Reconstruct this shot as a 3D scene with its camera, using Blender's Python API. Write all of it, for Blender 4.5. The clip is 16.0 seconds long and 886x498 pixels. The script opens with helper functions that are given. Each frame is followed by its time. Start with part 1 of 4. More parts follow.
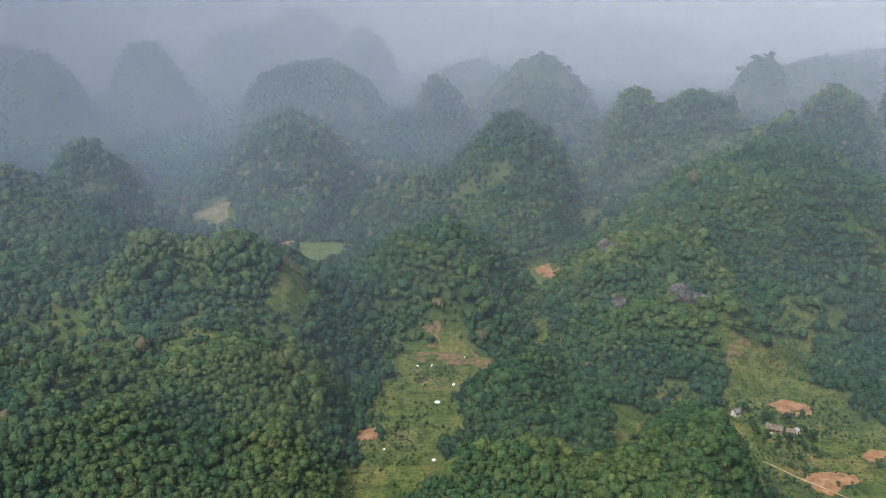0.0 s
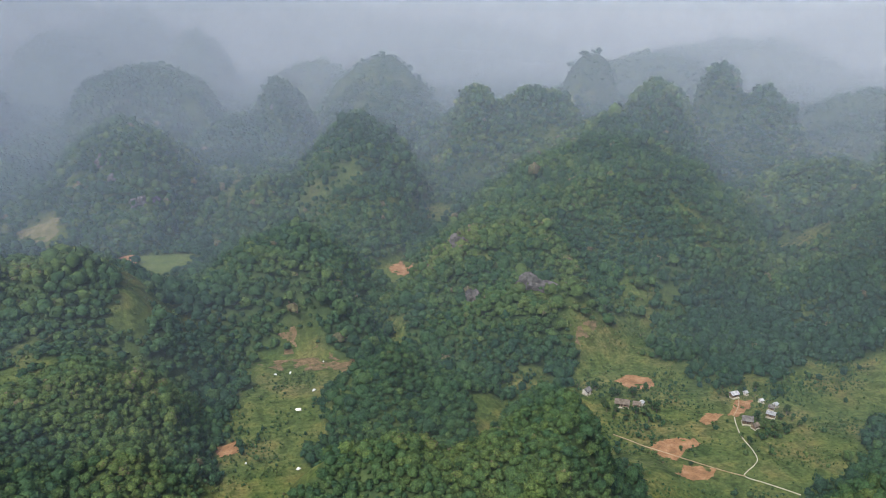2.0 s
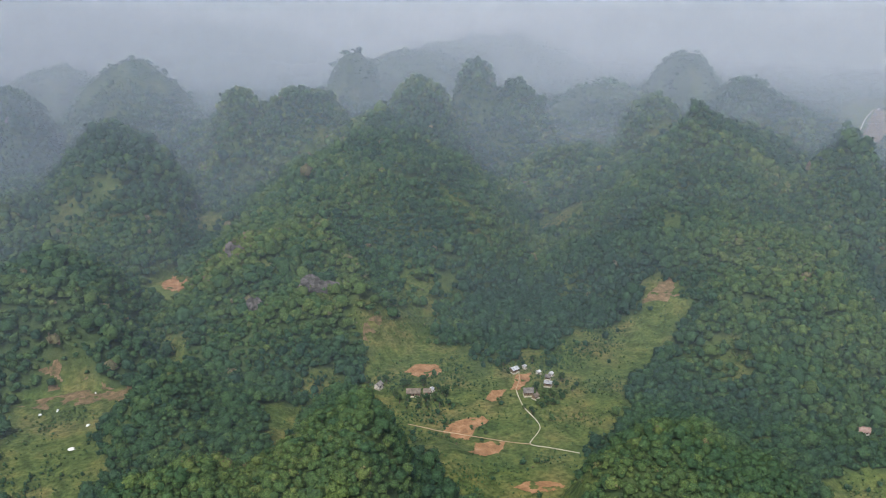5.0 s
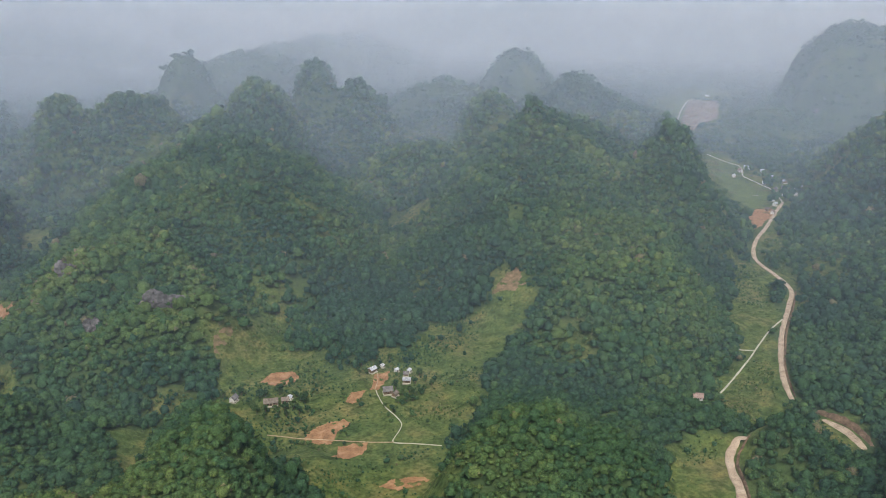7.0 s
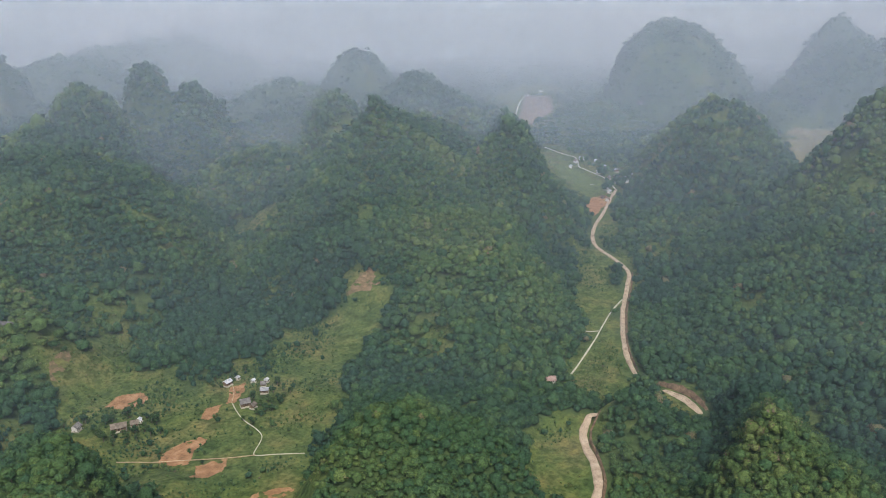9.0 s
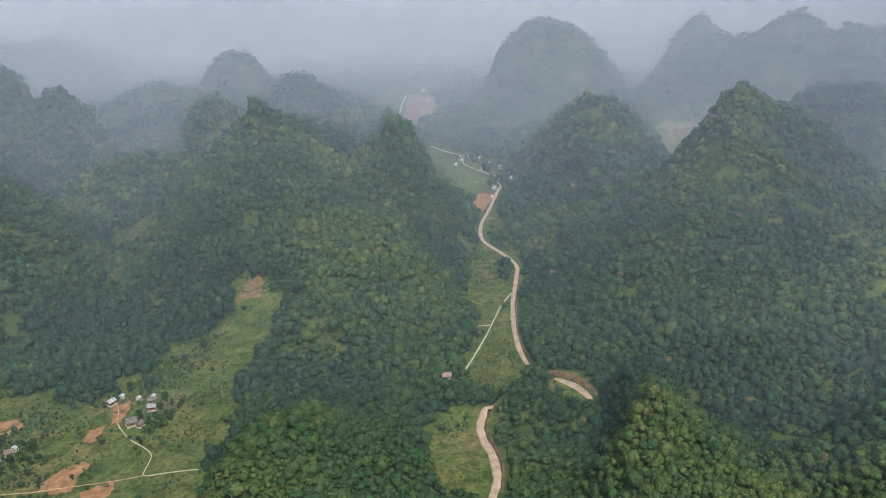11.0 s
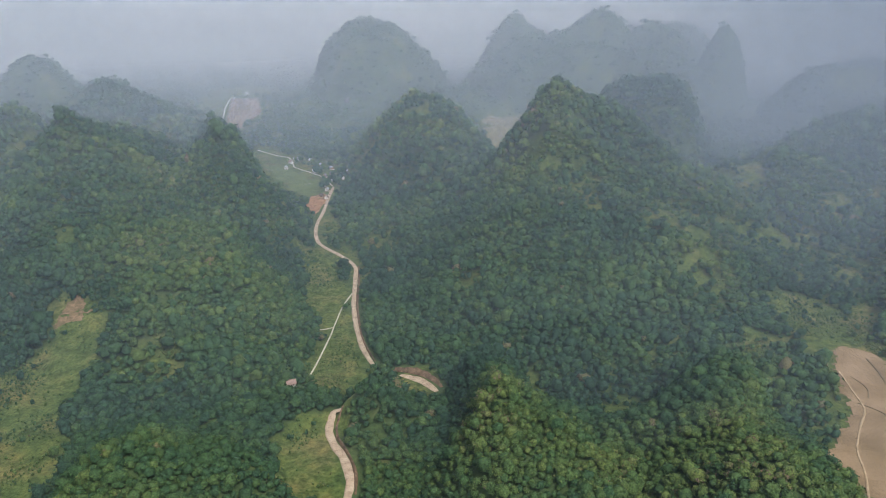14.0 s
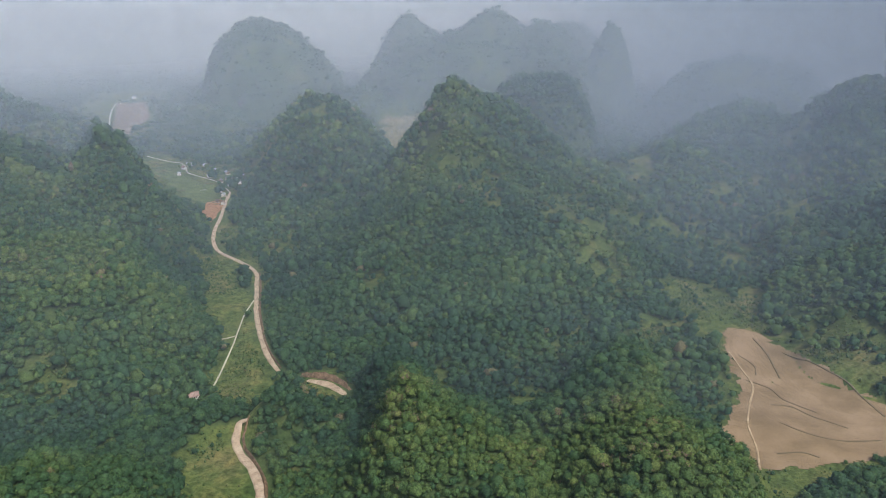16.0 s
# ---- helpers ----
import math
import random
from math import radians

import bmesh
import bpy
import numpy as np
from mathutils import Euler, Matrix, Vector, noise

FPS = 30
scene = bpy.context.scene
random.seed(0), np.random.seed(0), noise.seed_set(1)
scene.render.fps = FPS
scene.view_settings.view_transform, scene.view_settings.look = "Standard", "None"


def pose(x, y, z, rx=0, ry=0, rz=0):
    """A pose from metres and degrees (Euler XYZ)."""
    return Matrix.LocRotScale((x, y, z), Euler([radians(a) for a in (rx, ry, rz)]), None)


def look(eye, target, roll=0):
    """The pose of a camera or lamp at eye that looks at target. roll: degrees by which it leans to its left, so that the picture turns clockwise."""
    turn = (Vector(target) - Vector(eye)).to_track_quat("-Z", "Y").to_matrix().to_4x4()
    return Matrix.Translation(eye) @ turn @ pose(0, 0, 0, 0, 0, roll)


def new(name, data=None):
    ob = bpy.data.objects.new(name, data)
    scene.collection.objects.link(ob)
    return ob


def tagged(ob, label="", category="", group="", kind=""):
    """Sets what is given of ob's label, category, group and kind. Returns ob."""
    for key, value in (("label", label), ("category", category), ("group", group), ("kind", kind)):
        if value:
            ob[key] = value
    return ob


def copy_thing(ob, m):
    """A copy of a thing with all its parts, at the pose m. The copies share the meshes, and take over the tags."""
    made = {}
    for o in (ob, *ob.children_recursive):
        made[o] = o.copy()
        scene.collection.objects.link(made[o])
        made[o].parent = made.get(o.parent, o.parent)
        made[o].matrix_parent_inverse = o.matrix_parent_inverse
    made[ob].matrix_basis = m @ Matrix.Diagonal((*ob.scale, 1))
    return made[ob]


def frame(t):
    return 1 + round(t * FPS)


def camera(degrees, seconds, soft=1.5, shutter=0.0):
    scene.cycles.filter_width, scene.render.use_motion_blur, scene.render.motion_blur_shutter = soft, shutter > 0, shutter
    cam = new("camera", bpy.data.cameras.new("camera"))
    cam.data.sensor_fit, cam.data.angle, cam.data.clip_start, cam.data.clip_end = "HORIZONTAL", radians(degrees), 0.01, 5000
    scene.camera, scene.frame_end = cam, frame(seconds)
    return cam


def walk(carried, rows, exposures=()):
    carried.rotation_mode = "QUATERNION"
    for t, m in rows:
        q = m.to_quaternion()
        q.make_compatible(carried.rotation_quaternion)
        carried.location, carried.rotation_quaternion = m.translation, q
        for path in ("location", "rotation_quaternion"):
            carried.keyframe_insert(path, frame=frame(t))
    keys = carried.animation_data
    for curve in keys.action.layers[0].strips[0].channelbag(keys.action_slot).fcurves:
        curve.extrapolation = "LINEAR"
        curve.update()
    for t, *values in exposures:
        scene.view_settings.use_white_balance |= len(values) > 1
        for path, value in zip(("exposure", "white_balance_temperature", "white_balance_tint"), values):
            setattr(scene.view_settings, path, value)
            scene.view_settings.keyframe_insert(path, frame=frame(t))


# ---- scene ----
cam = camera(58.56, 16.0, soft=0.9)
# the drone hovers and turns: seconds and bearing in degrees, at a steady tilt
TURN = [
    (0, 0.00), (0.5, 2.70), (1, 5.37), (1.5, 7.99), (2, 11.23), (2.5, 13.66), (3, 16.66),
    (3.5, 19.19), (4, 21.98), (4.5, 24.99), (7, 39.35), (7.5, 42.09), (8, 44.89), (8.5, 48.05),
    (9, 50.63), (11.5, 61.07), (12, 63.18), (12.5, 65.32), (13, 67.51), (13.5, 69.37), (14, 71.42),
    (14.5, 73.17), (15, 75.14), (15.5, 76.94), (16, 78.82),
]
walk(cam, [(t, pose(0, 0, 234, 90 - 18.39, 0, -b)) for t, b in TURN], exposures=((0, 1.29), (4, 1.21), (9, 1.17), (16, 1.17)))

# ---- world and light: a bright overcast, hazy day ----
SUN_BEARING, SUN_HEIGHT = -139.0, 56.0
world = bpy.data.worlds.new("overcast_sky")
scene.world = world
world.use_nodes = True
wn = world.node_tree.nodes
sky = wn.new("ShaderNodeTexSky")
sky.sky_type, sky.sun_disc = "NISHITA", False
sky.sun_elevation, sky.sun_rotation = radians(SUN_HEIGHT), radians(SUN_BEARING)
sky.air_density, sky.dust_density, sky.ozone_density = 1.0, 4.0, 1.0
wn["Background"].inputs["Strength"].default_value = 0.075
world.node_tree.links.new(sky.outputs["Color"], wn["Background"].inputs["Color"])

sun_data = bpy.data.lights.new("sun", "SUN")
sun_data.energy, sun_data.angle, sun_data.color = 1.5, radians(10), (1.0, 0.95, 0.86)
sun = new("sun", sun_data)
sun_dir = Vector((math.sin(radians(SUN_BEARING)) * math.cos(radians(SUN_HEIGHT)), math.cos(radians(SUN_BEARING)) * math.cos(radians(SUN_HEIGHT)), math.sin(radians(SUN_HEIGHT))))
sun.matrix_world = look(sun_dir * 900, (0, 0, 0))

# ---- the lie of the land: karst cones round small flat valleys ----
def at(bearing, distance):
    a = math.radians(bearing)
    return distance * math.sin(a), distance * math.cos(a)


def lattice(ix, iy, seed):
    n = (ix * 374761393 + iy * 668265263 + seed * 974711) & 0x7FFFFFFF
    n = ((n ^ (n >> 13)) * 1274126177) & 0x7FFFFFFF
    return ((n ^ (n >> 16)) & 0xFFFF) / 65535.0


def value_noise(x, y, size, seed):
    """Smooth noise from -1 to 1 with features of that size."""
    u, v = np.asarray(x, float) / size, np.asarray(y, float) / size
    iu, iv = np.floor(u).astype(np.int64), np.floor(v).astype(np.int64)
    fu, fv = u - iu, v - iv
    fu, fv = fu * fu * (3 - 2 * fu), fv * fv * (3 - 2 * fv)
    a, b = lattice(iu, iv, seed), lattice(iu + 1, iv, seed)
    c, d = lattice(iu, iv + 1, seed), lattice(iu + 1, iv + 1, seed)
    return 2 * ((a * (1 - fu) + b * fu) * (1 - fv) + (c * (1 - fu) + d * fu) * fv) - 1


def rough(x, y, size, seed, octaves=3):
    out, amp = 0.0, 1.0
    for k in range(octaves):
        out = out + amp * value_noise(x, y, size / 2**k, seed + 17 * k)
        amp *= 0.5
    return out


HILLS = []


def hill(bearing, distance, top, across, along, power=1.7, turn=0.0):
    """A hill: its summit by bearing and distance, its height, half widths across and along that bearing, and the roundness of its top."""
    x, y = at(bearing, distance)
    HILLS.append((x, y, top, across, along, power, math.radians(bearing + turn)))


def land(x, y):
    """Height of the ground."""
    x, y = np.asarray(x, float), np.asarray(y, float)
    wx = x + 11 * value_noise(x, y, 60, 3) + 5 * value_noise(x, y, 24, 5)
    wy = y + 11 * value_noise(x, y, 60, 4) + 5 * value_noise(x, y, 24, 6)
    total = np.zeros_like(x)
    for hx, hy, top, across, along, power, a in HILLS:
        dx, dy = wx - hx, wy - hy
        s, c = math.sin(a), math.cos(a)
        r = np.sqrt(((dx * c - dy * s) / across) ** 2 + ((dx * s + dy * c) / along) ** 2)
        h = top * np.clip(1 - np.clip(r, 0, 1) ** power, 0, 1)
        total = total + (np.maximum(h, 0) / 50) ** 8
    z = 50 * total**0.125
    high = np.clip(z / 30, 0, 1)
    d = np.hypot(x, y)
    gully = 1 - np.abs(value_noise(x, y, 55, 8))
    z = z + high * (9.5 * (gully - 0.7) + 3.2 * value_noise(x, y, 26, 14) + 1.4 * value_noise(x, y, 12, 9))
    knobs = np.clip((d - 1150) / 500, 0, 1)
    z = z + high * knobs * (8 * value_noise(x, y, 95, 15) + 5 * value_noise(x, y, 42, 16) + 3.5 * value_noise(x, y, 19, 18))
    z = z + 0.8 * value_noise(x, y, 60, 10) + 0.25 * value_noise(x, y, 14, 12)
    far = np.clip((d - 2600) / 2300, 0, 1)
    return z + far * (150 + 30 * value_noise(x, y, 500, 21) + 12 * value_noise(x, y, 150, 22))


# hills begin
# the near wooded hills
hill(-20.4, 500, 82, 97, 137, 1.14)
hill(-15.6, 520, 71, 82, 143, 1.57)
hill(-17.6, 406, 53, 73, 136, 1.50)
hill(-30.4, 559, 61, 96, 143, 1.65)
hill(-24.6, 520, 54, 76, 119, 1.50)
hill(-36.5, 416, 63, 117, 169, 1.50)
hill(-27.4, 390, 57, 91, 117, 1.40)
hill(-23.4, 344, 47, 78, 104, 1.40)
hill(-12.7, 520, 64, 25, 82, 1.65)
hill(-0.6, 559, 55, 72, 83, 2.62)
hill(-8.0, 543, 37, 74, 65, 1.56)
hill(2.9, 572, 23, 50, 68, 1.36)
hill(6.7, 408, 34, 35, 56, 1.40)
hill(10.7, 406, 14, 44, 55, 1.50)
hill(20.0, 312, 55, 35, 108, 1.44)
hill(7.4, 296, 39, 58, 55, 1.40)
hill(26.8, 304, 12, 39, 70, 1.47)
hill(16.7, 306, 43, 45, 54, 1.40)
hill(48.6, 322, 43, 51, 91, 1.46)
hill(53.2, 318, 33, 38, 59, 1.70)
hill(76.0, 358, 48, 33, 92, 1.80)
hill(78.8, 344, 40, 52, 79, 1.52)
hill(92.8, 390, 51, 47, 94, 1.67)
hill(97.0, 328, 43, 60, 105, 1.49)
hill(81.9, 318, 28, 65, 78, 1.50)
hill(88.9, 367, 26, 57, 69, 1.40)
hill(66.3, 405, 19, 22, 24, 1.60)
hill(59.7, 422, 9, 31, 34, 1.80)
hill(55.0, 390, 9, 26, 31, 1.80)
# the middle massif and its spurs
hill(16.8, 598, 62, 99, 169, 1.40)
hill(13.4, 585, 46, 65, 104, 1.40)
hill(23.4, 748, 95, 160, 209, 1.64)
hill(29.1, 741, 54, 91, 156, 1.40)
hill(45.8, 832, 116, 90, 166, 1.03)
hill(46.9, 819, 101, 153, 312, 1.13)
hill(54.1, 624, 40, 68, 182, 1.30)
hill(48.6, 650, 35, 91, 182, 1.30)
hill(43.0, 1027, 96, 67, 153, 2.25)
hill(48.6, 936, 79, 153, 203, 1.23)
hill(55.1, 1040, 74, 73, 103, 1.00)
hill(38.1, 936, 46, 117, 156, 1.40)
hill(26.6, 1079, 119, 81, 220, 1.40)
hill(30.4, 1196, 123, 38, 151, 2.90)
hill(32.9, 1157, 99, 73, 168, 1.34)
hill(21.4, 1404, 124, 56, 143, 2.09)
hill(21.2, 1404, 69, 146, 182, 1.63)
hill(17.7, 1066, 103, 111, 159, 1.35)
hill(23.6, 910, 93, 130, 156, 1.39)
hill(55.4, 800, 104, 76, 170, 1.15)
# the hill beyond the road and its neighbours
hill(79.7, 832, 135, 84, 177, 1.44)
hill(80.5, 806, 85, 160, 347, 1.18)
hill(70.2, 1040, 91, 106, 217, 1.68)
hill(75.3, 897, 39, 143, 260, 1.40)
hill(85.9, 1144, 110, 87, 155, 2.87)
hill(85.7, 780, 62, 150, 260, 1.40)
hill(82.1, 845, 115, 127, 209, 1.45)
hill(88.4, 650, 28, 78, 143, 1.40)
hill(100.4, 1170, 74, 143, 208, 1.40)
hill(94.8, 988, 44, 110, 156, 1.50)
hill(108.6, 793, 52, 107, 234, 1.40)
hill(107.2, 1105, 128, 117, 176, 1.77)
hill(113.2, 676, 62, 116, 186, 1.39)
hill(107.5, 1430, 84, 167, 193, 1.49)
hill(99.2, 1560, 113, 180, 220, 2.46)
# hills west of the green hollow
hill(5.1, 910, 90, 80, 267, 1.50)
hill(-1.0, 858, 30, 98, 124, 1.30)
hill(-10.8, 988, 76, 86, 243, 1.98)
hill(-14.1, 936, 27, 78, 130, 1.50)
hill(-24.4, 845, 84, 57, 180, 1.44)
hill(-22.7, 962, 39, 33, 154, 1.10)
hill(-29.0, 741, 65, 143, 143, 1.50)
hill(-25.3, 663, 49, 78, 78, 1.60)
hill(-33.3, 806, 79, 173, 196, 1.52)
hill(13.6, 1079, 101, 54, 157, 1.74)
hill(14.3, 1053, 8, 120, 182, 1.00)
hill(16.1, 1144, 68, 167, 144, 1.97)
# the far, dim summits
hill(6.9, 1365, 124, 124, 208, 1.50)
hill(-0.3, 1300, 98, 60, 138, 1.90)
hill(-3.4, 1248, 47, 84, 124, 1.62)
hill(-9.1, 1365, 110, 136, 189, 2.38)
hill(-11.6, 1326, 100, 77, 154, 2.70)
hill(-20.1, 1625, 121, 81, 211, 2.65)
hill(-26.8, 1495, 130, 96, 172, 1.97)
hill(6.3, 1352, 27, 222, 195, 1.40)
hill(-0.6, 1287, 9, 182, 156, 1.50)
hill(-9.1, 1352, 23, 208, 195, 1.60)
hill(20.2, 1300, 54, 221, 182, 1.50)
hill(-20.8, 1560, 9, 221, 195, 1.60)
hill(-27.3, 1456, 25, 221, 195, 1.60)
hill(-9.9, 2210, 166, 174, 251, 2.76)
hill(-14.0, 2080, 140, 133, 293, 2.35)
hill(-5.5, 2015, 131, 90, 235, 2.42)
hill(2.2, 1755, 79, 117, 182, 1.80)
hill(-33.0, 1820, 148, 314, 259, 2.01)
hill(-24.2, 2470, 136, 364, 260, 2.00)
hill(11.5, 2470, 129, 455, 260, 2.00)
hill(3.8, 2730, 134, 429, 260, 2.00)
hill(44.7, 1560, 112, 94, 236, 2.46)
hill(39.5, 1404, 74, 155, 180, 1.70)
hill(31.9, 2275, 102, 273, 260, 2.20)
hill(28.0, 2080, 97, 182, 234, 2.00)
hill(25.6, 1716, 99, 182, 208, 2.00)
hill(22.6, 2730, 107, 244, 122, 1.89)
hill(48.6, 1326, 98, 124, 163, 1.54)
hill(51.5, 1235, 56, 96, 102, 1.23)
hill(39.1, 2860, 120, 546, 260, 2.00)
hill(48.7, 1339, 71, 190, 181, 1.64)
hill(39.3, 2860, 123, 390, 260, 2.00)
hill(46.3, 2990, 160, 312, 260, 2.20)
hill(66.3, 1755, 160, 135, 318, 2.89)
hill(68.7, 1690, 122, 101, 268, 1.93)
hill(72.4, 1534, 53, 143, 156, 1.50)
hill(61.9, 1469, 29, 104, 117, 1.50)
hill(76.5, 1909, 179, 107, 161, 1.84)
hill(82.2, 1758, 185, 110, 167, 2.33)
hill(86.0, 1758, 162, 117, 154, 2.25)
hill(78.9, 1708, 137, 214, 162, 1.88)
hill(90.3, 1658, 164, 64, 143, 1.92)
hill(87.3, 2009, 156, 151, 163, 2.00)
hill(83.2, 1607, 127, 301, 145, 1.80)
hill(98.9, 2990, 172, 234, 260, 2.00)
hill(95.5, 2730, 155, 299, 260, 2.00)
hill(103.4, 2600, 155, 325, 260, 2.00)
hill(108.7, 2210, 150, 312, 260, 2.00)
hill(75.1, 2860, 54, 390, 260, 2.00)
hill(56.9, 2990, 114, 585, 260, 2.00)
hill(43.5, 2860, 146, 494, 260, 2.00)
# hills end


# ---- materials ----
def material(name, rough_value=0.9):
    m = bpy.data.materials.new(name)
    m.use_nodes = True
    b = m.node_tree.nodes["Principled BSDF"]
    b.inputs["Roughness"].default_value = rough_value
    b.inputs["Specular IOR Level"].default_value = 0.2
    return m, m.node_tree.nodes, m.node_tree.links, b


def noise_node(nodes, links, size, detail=4.0, out="Fac"):
    """Noise over world positions with features of about that many metres."""
    geo, tex = nodes.new("ShaderNodeNewGeometry"), nodes.new("ShaderNodeTexNoise")
    tex.inputs["Scale"].default_value, tex.inputs["Detail"].default_value = 1.0 / size, detail
    links.new(geo.outputs["Position"], tex.inputs["Vector"])
    return tex.outputs[out]


def ramp_node(nodes, links, value, stops):
    r = nodes.new("ShaderNodeValToRGB")
    while len(r.color_ramp.elements) < len(stops):
        r.color_ramp.elements.new(0.5)
    for e, (p, c) in zip(r.color_ramp.elements, stops):
        e.position, e.color = p, (*c, 1)
    links.new(value, r.inputs["Fac"])
    return r.outputs["Color"]


def mix_node(nodes, links, fac, a, b, blend="MIX"):
    n = nodes.new("ShaderNodeMix")
    n.data_type, n.blend_type = "RGBA", blend
    for socket, value in ((n.inputs[0], fac), (n.inputs[6], a), (n.inputs[7], b)):
        if isinstance(value, (int, float)):
            socket.default_value = value
        elif isinstance(value, tuple):
            socket.default_value = (*value, 1)
        else:
            links.new(value, socket)
    return n.outputs[2]


def bump_node(nodes, links, b, value, strength, distance):
    n = nodes.new("ShaderNodeBump")
    n.inputs["Strength"].default_value, n.inputs["Distance"].default_value = strength, distance
    links.new(value, n.inputs["Height"])
    links.new(n.outputs["Normal"], b.inputs["Normal"])


def grass_material():
    m, n, l, b = material("grass_and_scrub")
    base = ramp_node(n, l, noise_node(n, l, 28.0, 5), [(0.3, (0.047, 0.084, 0.022)), (0.5, (0.080, 0.109, 0.030)), (0.7, (0.126, 0.122, 0.046))])
    tussocks = ramp_node(n, l, noise_node(n, l, 7.0, 6), [(0.36, (0.5, 0.58, 0.5)), (0.5, (1.0, 1.0, 1.0)), (0.66, (1.28, 1.16, 1.05))])
    fine = ramp_node(n, l, noise_node(n, l, 2.2, 5), [(0.35, (0.5, 0.55, 0.45)), (0.6, (1.1, 1.1, 1.05))])
    grass = mix_node(n, l, 0.8, mix_node(n, l, 0.8, base, tussocks, "MULTIPLY"), fine, "MULTIPLY")
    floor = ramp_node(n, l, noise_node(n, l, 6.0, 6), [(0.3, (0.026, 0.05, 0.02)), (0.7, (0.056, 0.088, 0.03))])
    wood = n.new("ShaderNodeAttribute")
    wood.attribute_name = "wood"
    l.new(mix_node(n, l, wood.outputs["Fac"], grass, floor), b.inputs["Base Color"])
    bump_node(n, l, b, noise_node(n, l, 1.4, 6), 0.8, 0.8)
    return m


def leaf_material():
    m, n, l, b = material("forest_leaves", 0.75)
    tint = n.new("ShaderNodeAttribute")
    tint.attribute_name = "tint"
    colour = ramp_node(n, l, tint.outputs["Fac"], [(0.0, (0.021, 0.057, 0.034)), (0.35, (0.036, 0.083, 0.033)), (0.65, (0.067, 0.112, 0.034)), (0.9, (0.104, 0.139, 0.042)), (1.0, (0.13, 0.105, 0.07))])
    geo = n.new("ShaderNodeNewGeometry")
    island = ramp_node(n, l, geo.outputs["Random Per Island"], [(0.0, (0.76, 0.8, 0.8)), (1.0, (1.16, 1.14, 1.08))])
    clump = ramp_node(n, l, noise_node(n, l, 0.75, 3), [(0.34, (0.42, 0.46, 0.48)), (0.62, (1.3, 1.28, 1.2))])
    final = mix_node(n, l, 0.85, mix_node(n, l, 0.7, colour, island, "MULTIPLY"), clump, "MULTIPLY")
    bump_node(n, l, b, noise_node(n, l, 0.6, 3), 1.0, 0.5)
    l.new(final, b.inputs["Base Color"])
    glow, both = n.new("ShaderNodeBsdfTranslucent"), n.new("ShaderNodeMixShader")
    l.new(final, glow.inputs["Color"])
    both.inputs[0].default_value = 0.12
    l.new(b.outputs[0], both.inputs[1])
    l.new(glow.outputs[0], both.inputs[2])
    l.new(both.outputs[0], n["Material Output"].inputs["Surface"])
    return m


def earth_material(name, dark, mid, pale, size=9.0, relief=0.6):
    m, n, l, b = material(name, 0.95)
    base = ramp_node(n, l, noise_node(n, l, size, 6), [(0.3, dark), (0.5, mid), (0.7, pale)])
    fine = ramp_node(n, l, noise_node(n, l, 0.9, 5), [(0.3, (0.7, 0.7, 0.7)), (0.65, (1.1, 1.1, 1.1))])
    l.new(mix_node(n, l, 0.7, base, fine, "MULTIPLY"), b.inputs["Base Color"])
    bump_node(n, l, b, noise_node(n, l, 1.2, 6), relief, 0.35)
    return m


def roof_material(name, a, b_colour, roughness=0.7, metal=0.0):
    m, n, l, b = material(name, roughness)
    b.inputs["Metallic"].default_value = metal
    base = ramp_node(n, l, noise_node(n, l, 1.6, 6), [(0.32, a), (0.66, b_colour)])
    info = n.new("ShaderNodeObjectInfo")
    own = ramp_node(n, l, info.outputs["Random"], [(0.0, (0.85, 0.85, 0.85)), (1.0, (1.1, 1.08, 1.05))])
    l.new(mix_node(n, l, 1.0, base, own, "MULTIPLY"), b.inputs["Base Color"])
    return m


GRASS, LEAVES = grass_material(), leaf_material()
SOIL = earth_material("red_earth", (0.17, 0.10, 0.048), (0.26, 0.142, 0.07), (0.335, 0.20, 0.11), 5)
CUT = earth_material("cut_earth", (0.07, 0.048, 0.03), (0.125, 0.085, 0.052), (0.20, 0.135, 0.085), 2.5)
STRAW = earth_material("dry_grass", (0.115, 0.115, 0.045), (0.16, 0.145, 0.066), (0.215, 0.18, 0.095), 7)
CHURNED = earth_material("churned_earth", (0.075, 0.075, 0.032), (0.145, 0.105, 0.055), (0.215, 0.15, 0.088), 4)
BASIN = earth_material("basin_mud", (0.15, 0.11, 0.06), (0.205, 0.148, 0.085), (0.265, 0.192, 0.118), 24, 0.25)
TERRACE = earth_material("stubble", (0.15, 0.105, 0.07), (0.20, 0.15, 0.10), (0.26, 0.205, 0.145), 10)
CROP = earth_material("crop", (0.062, 0.092, 0.026), (0.082, 0.115, 0.032), (0.105, 0.13, 0.042), 12)
DIRT = earth_material("road_earth", (0.25, 0.19, 0.132), (0.35, 0.272, 0.195), (0.43, 0.35, 0.26), 5, 0.3)
TRACK = earth_material("trodden_earth", (0.26, 0.19, 0.11), (0.34, 0.26, 0.16), (0.42, 0.33, 0.21), 4)
BUND = earth_material("bund_earth", (0.09, 0.08, 0.045), (0.125, 0.105, 0.06), (0.165, 0.13, 0.08), 3)
CONCRETE = earth_material("pale_concrete", (0.30, 0.28, 0.21), (0.38, 0.355, 0.27), (0.46, 0.43, 0.34), 5)
ROCK = earth_material("limestone", (0.05, 0.048, 0.045), (0.105, 0.10, 0.098), (0.17, 0.16, 0.155), 3.5)
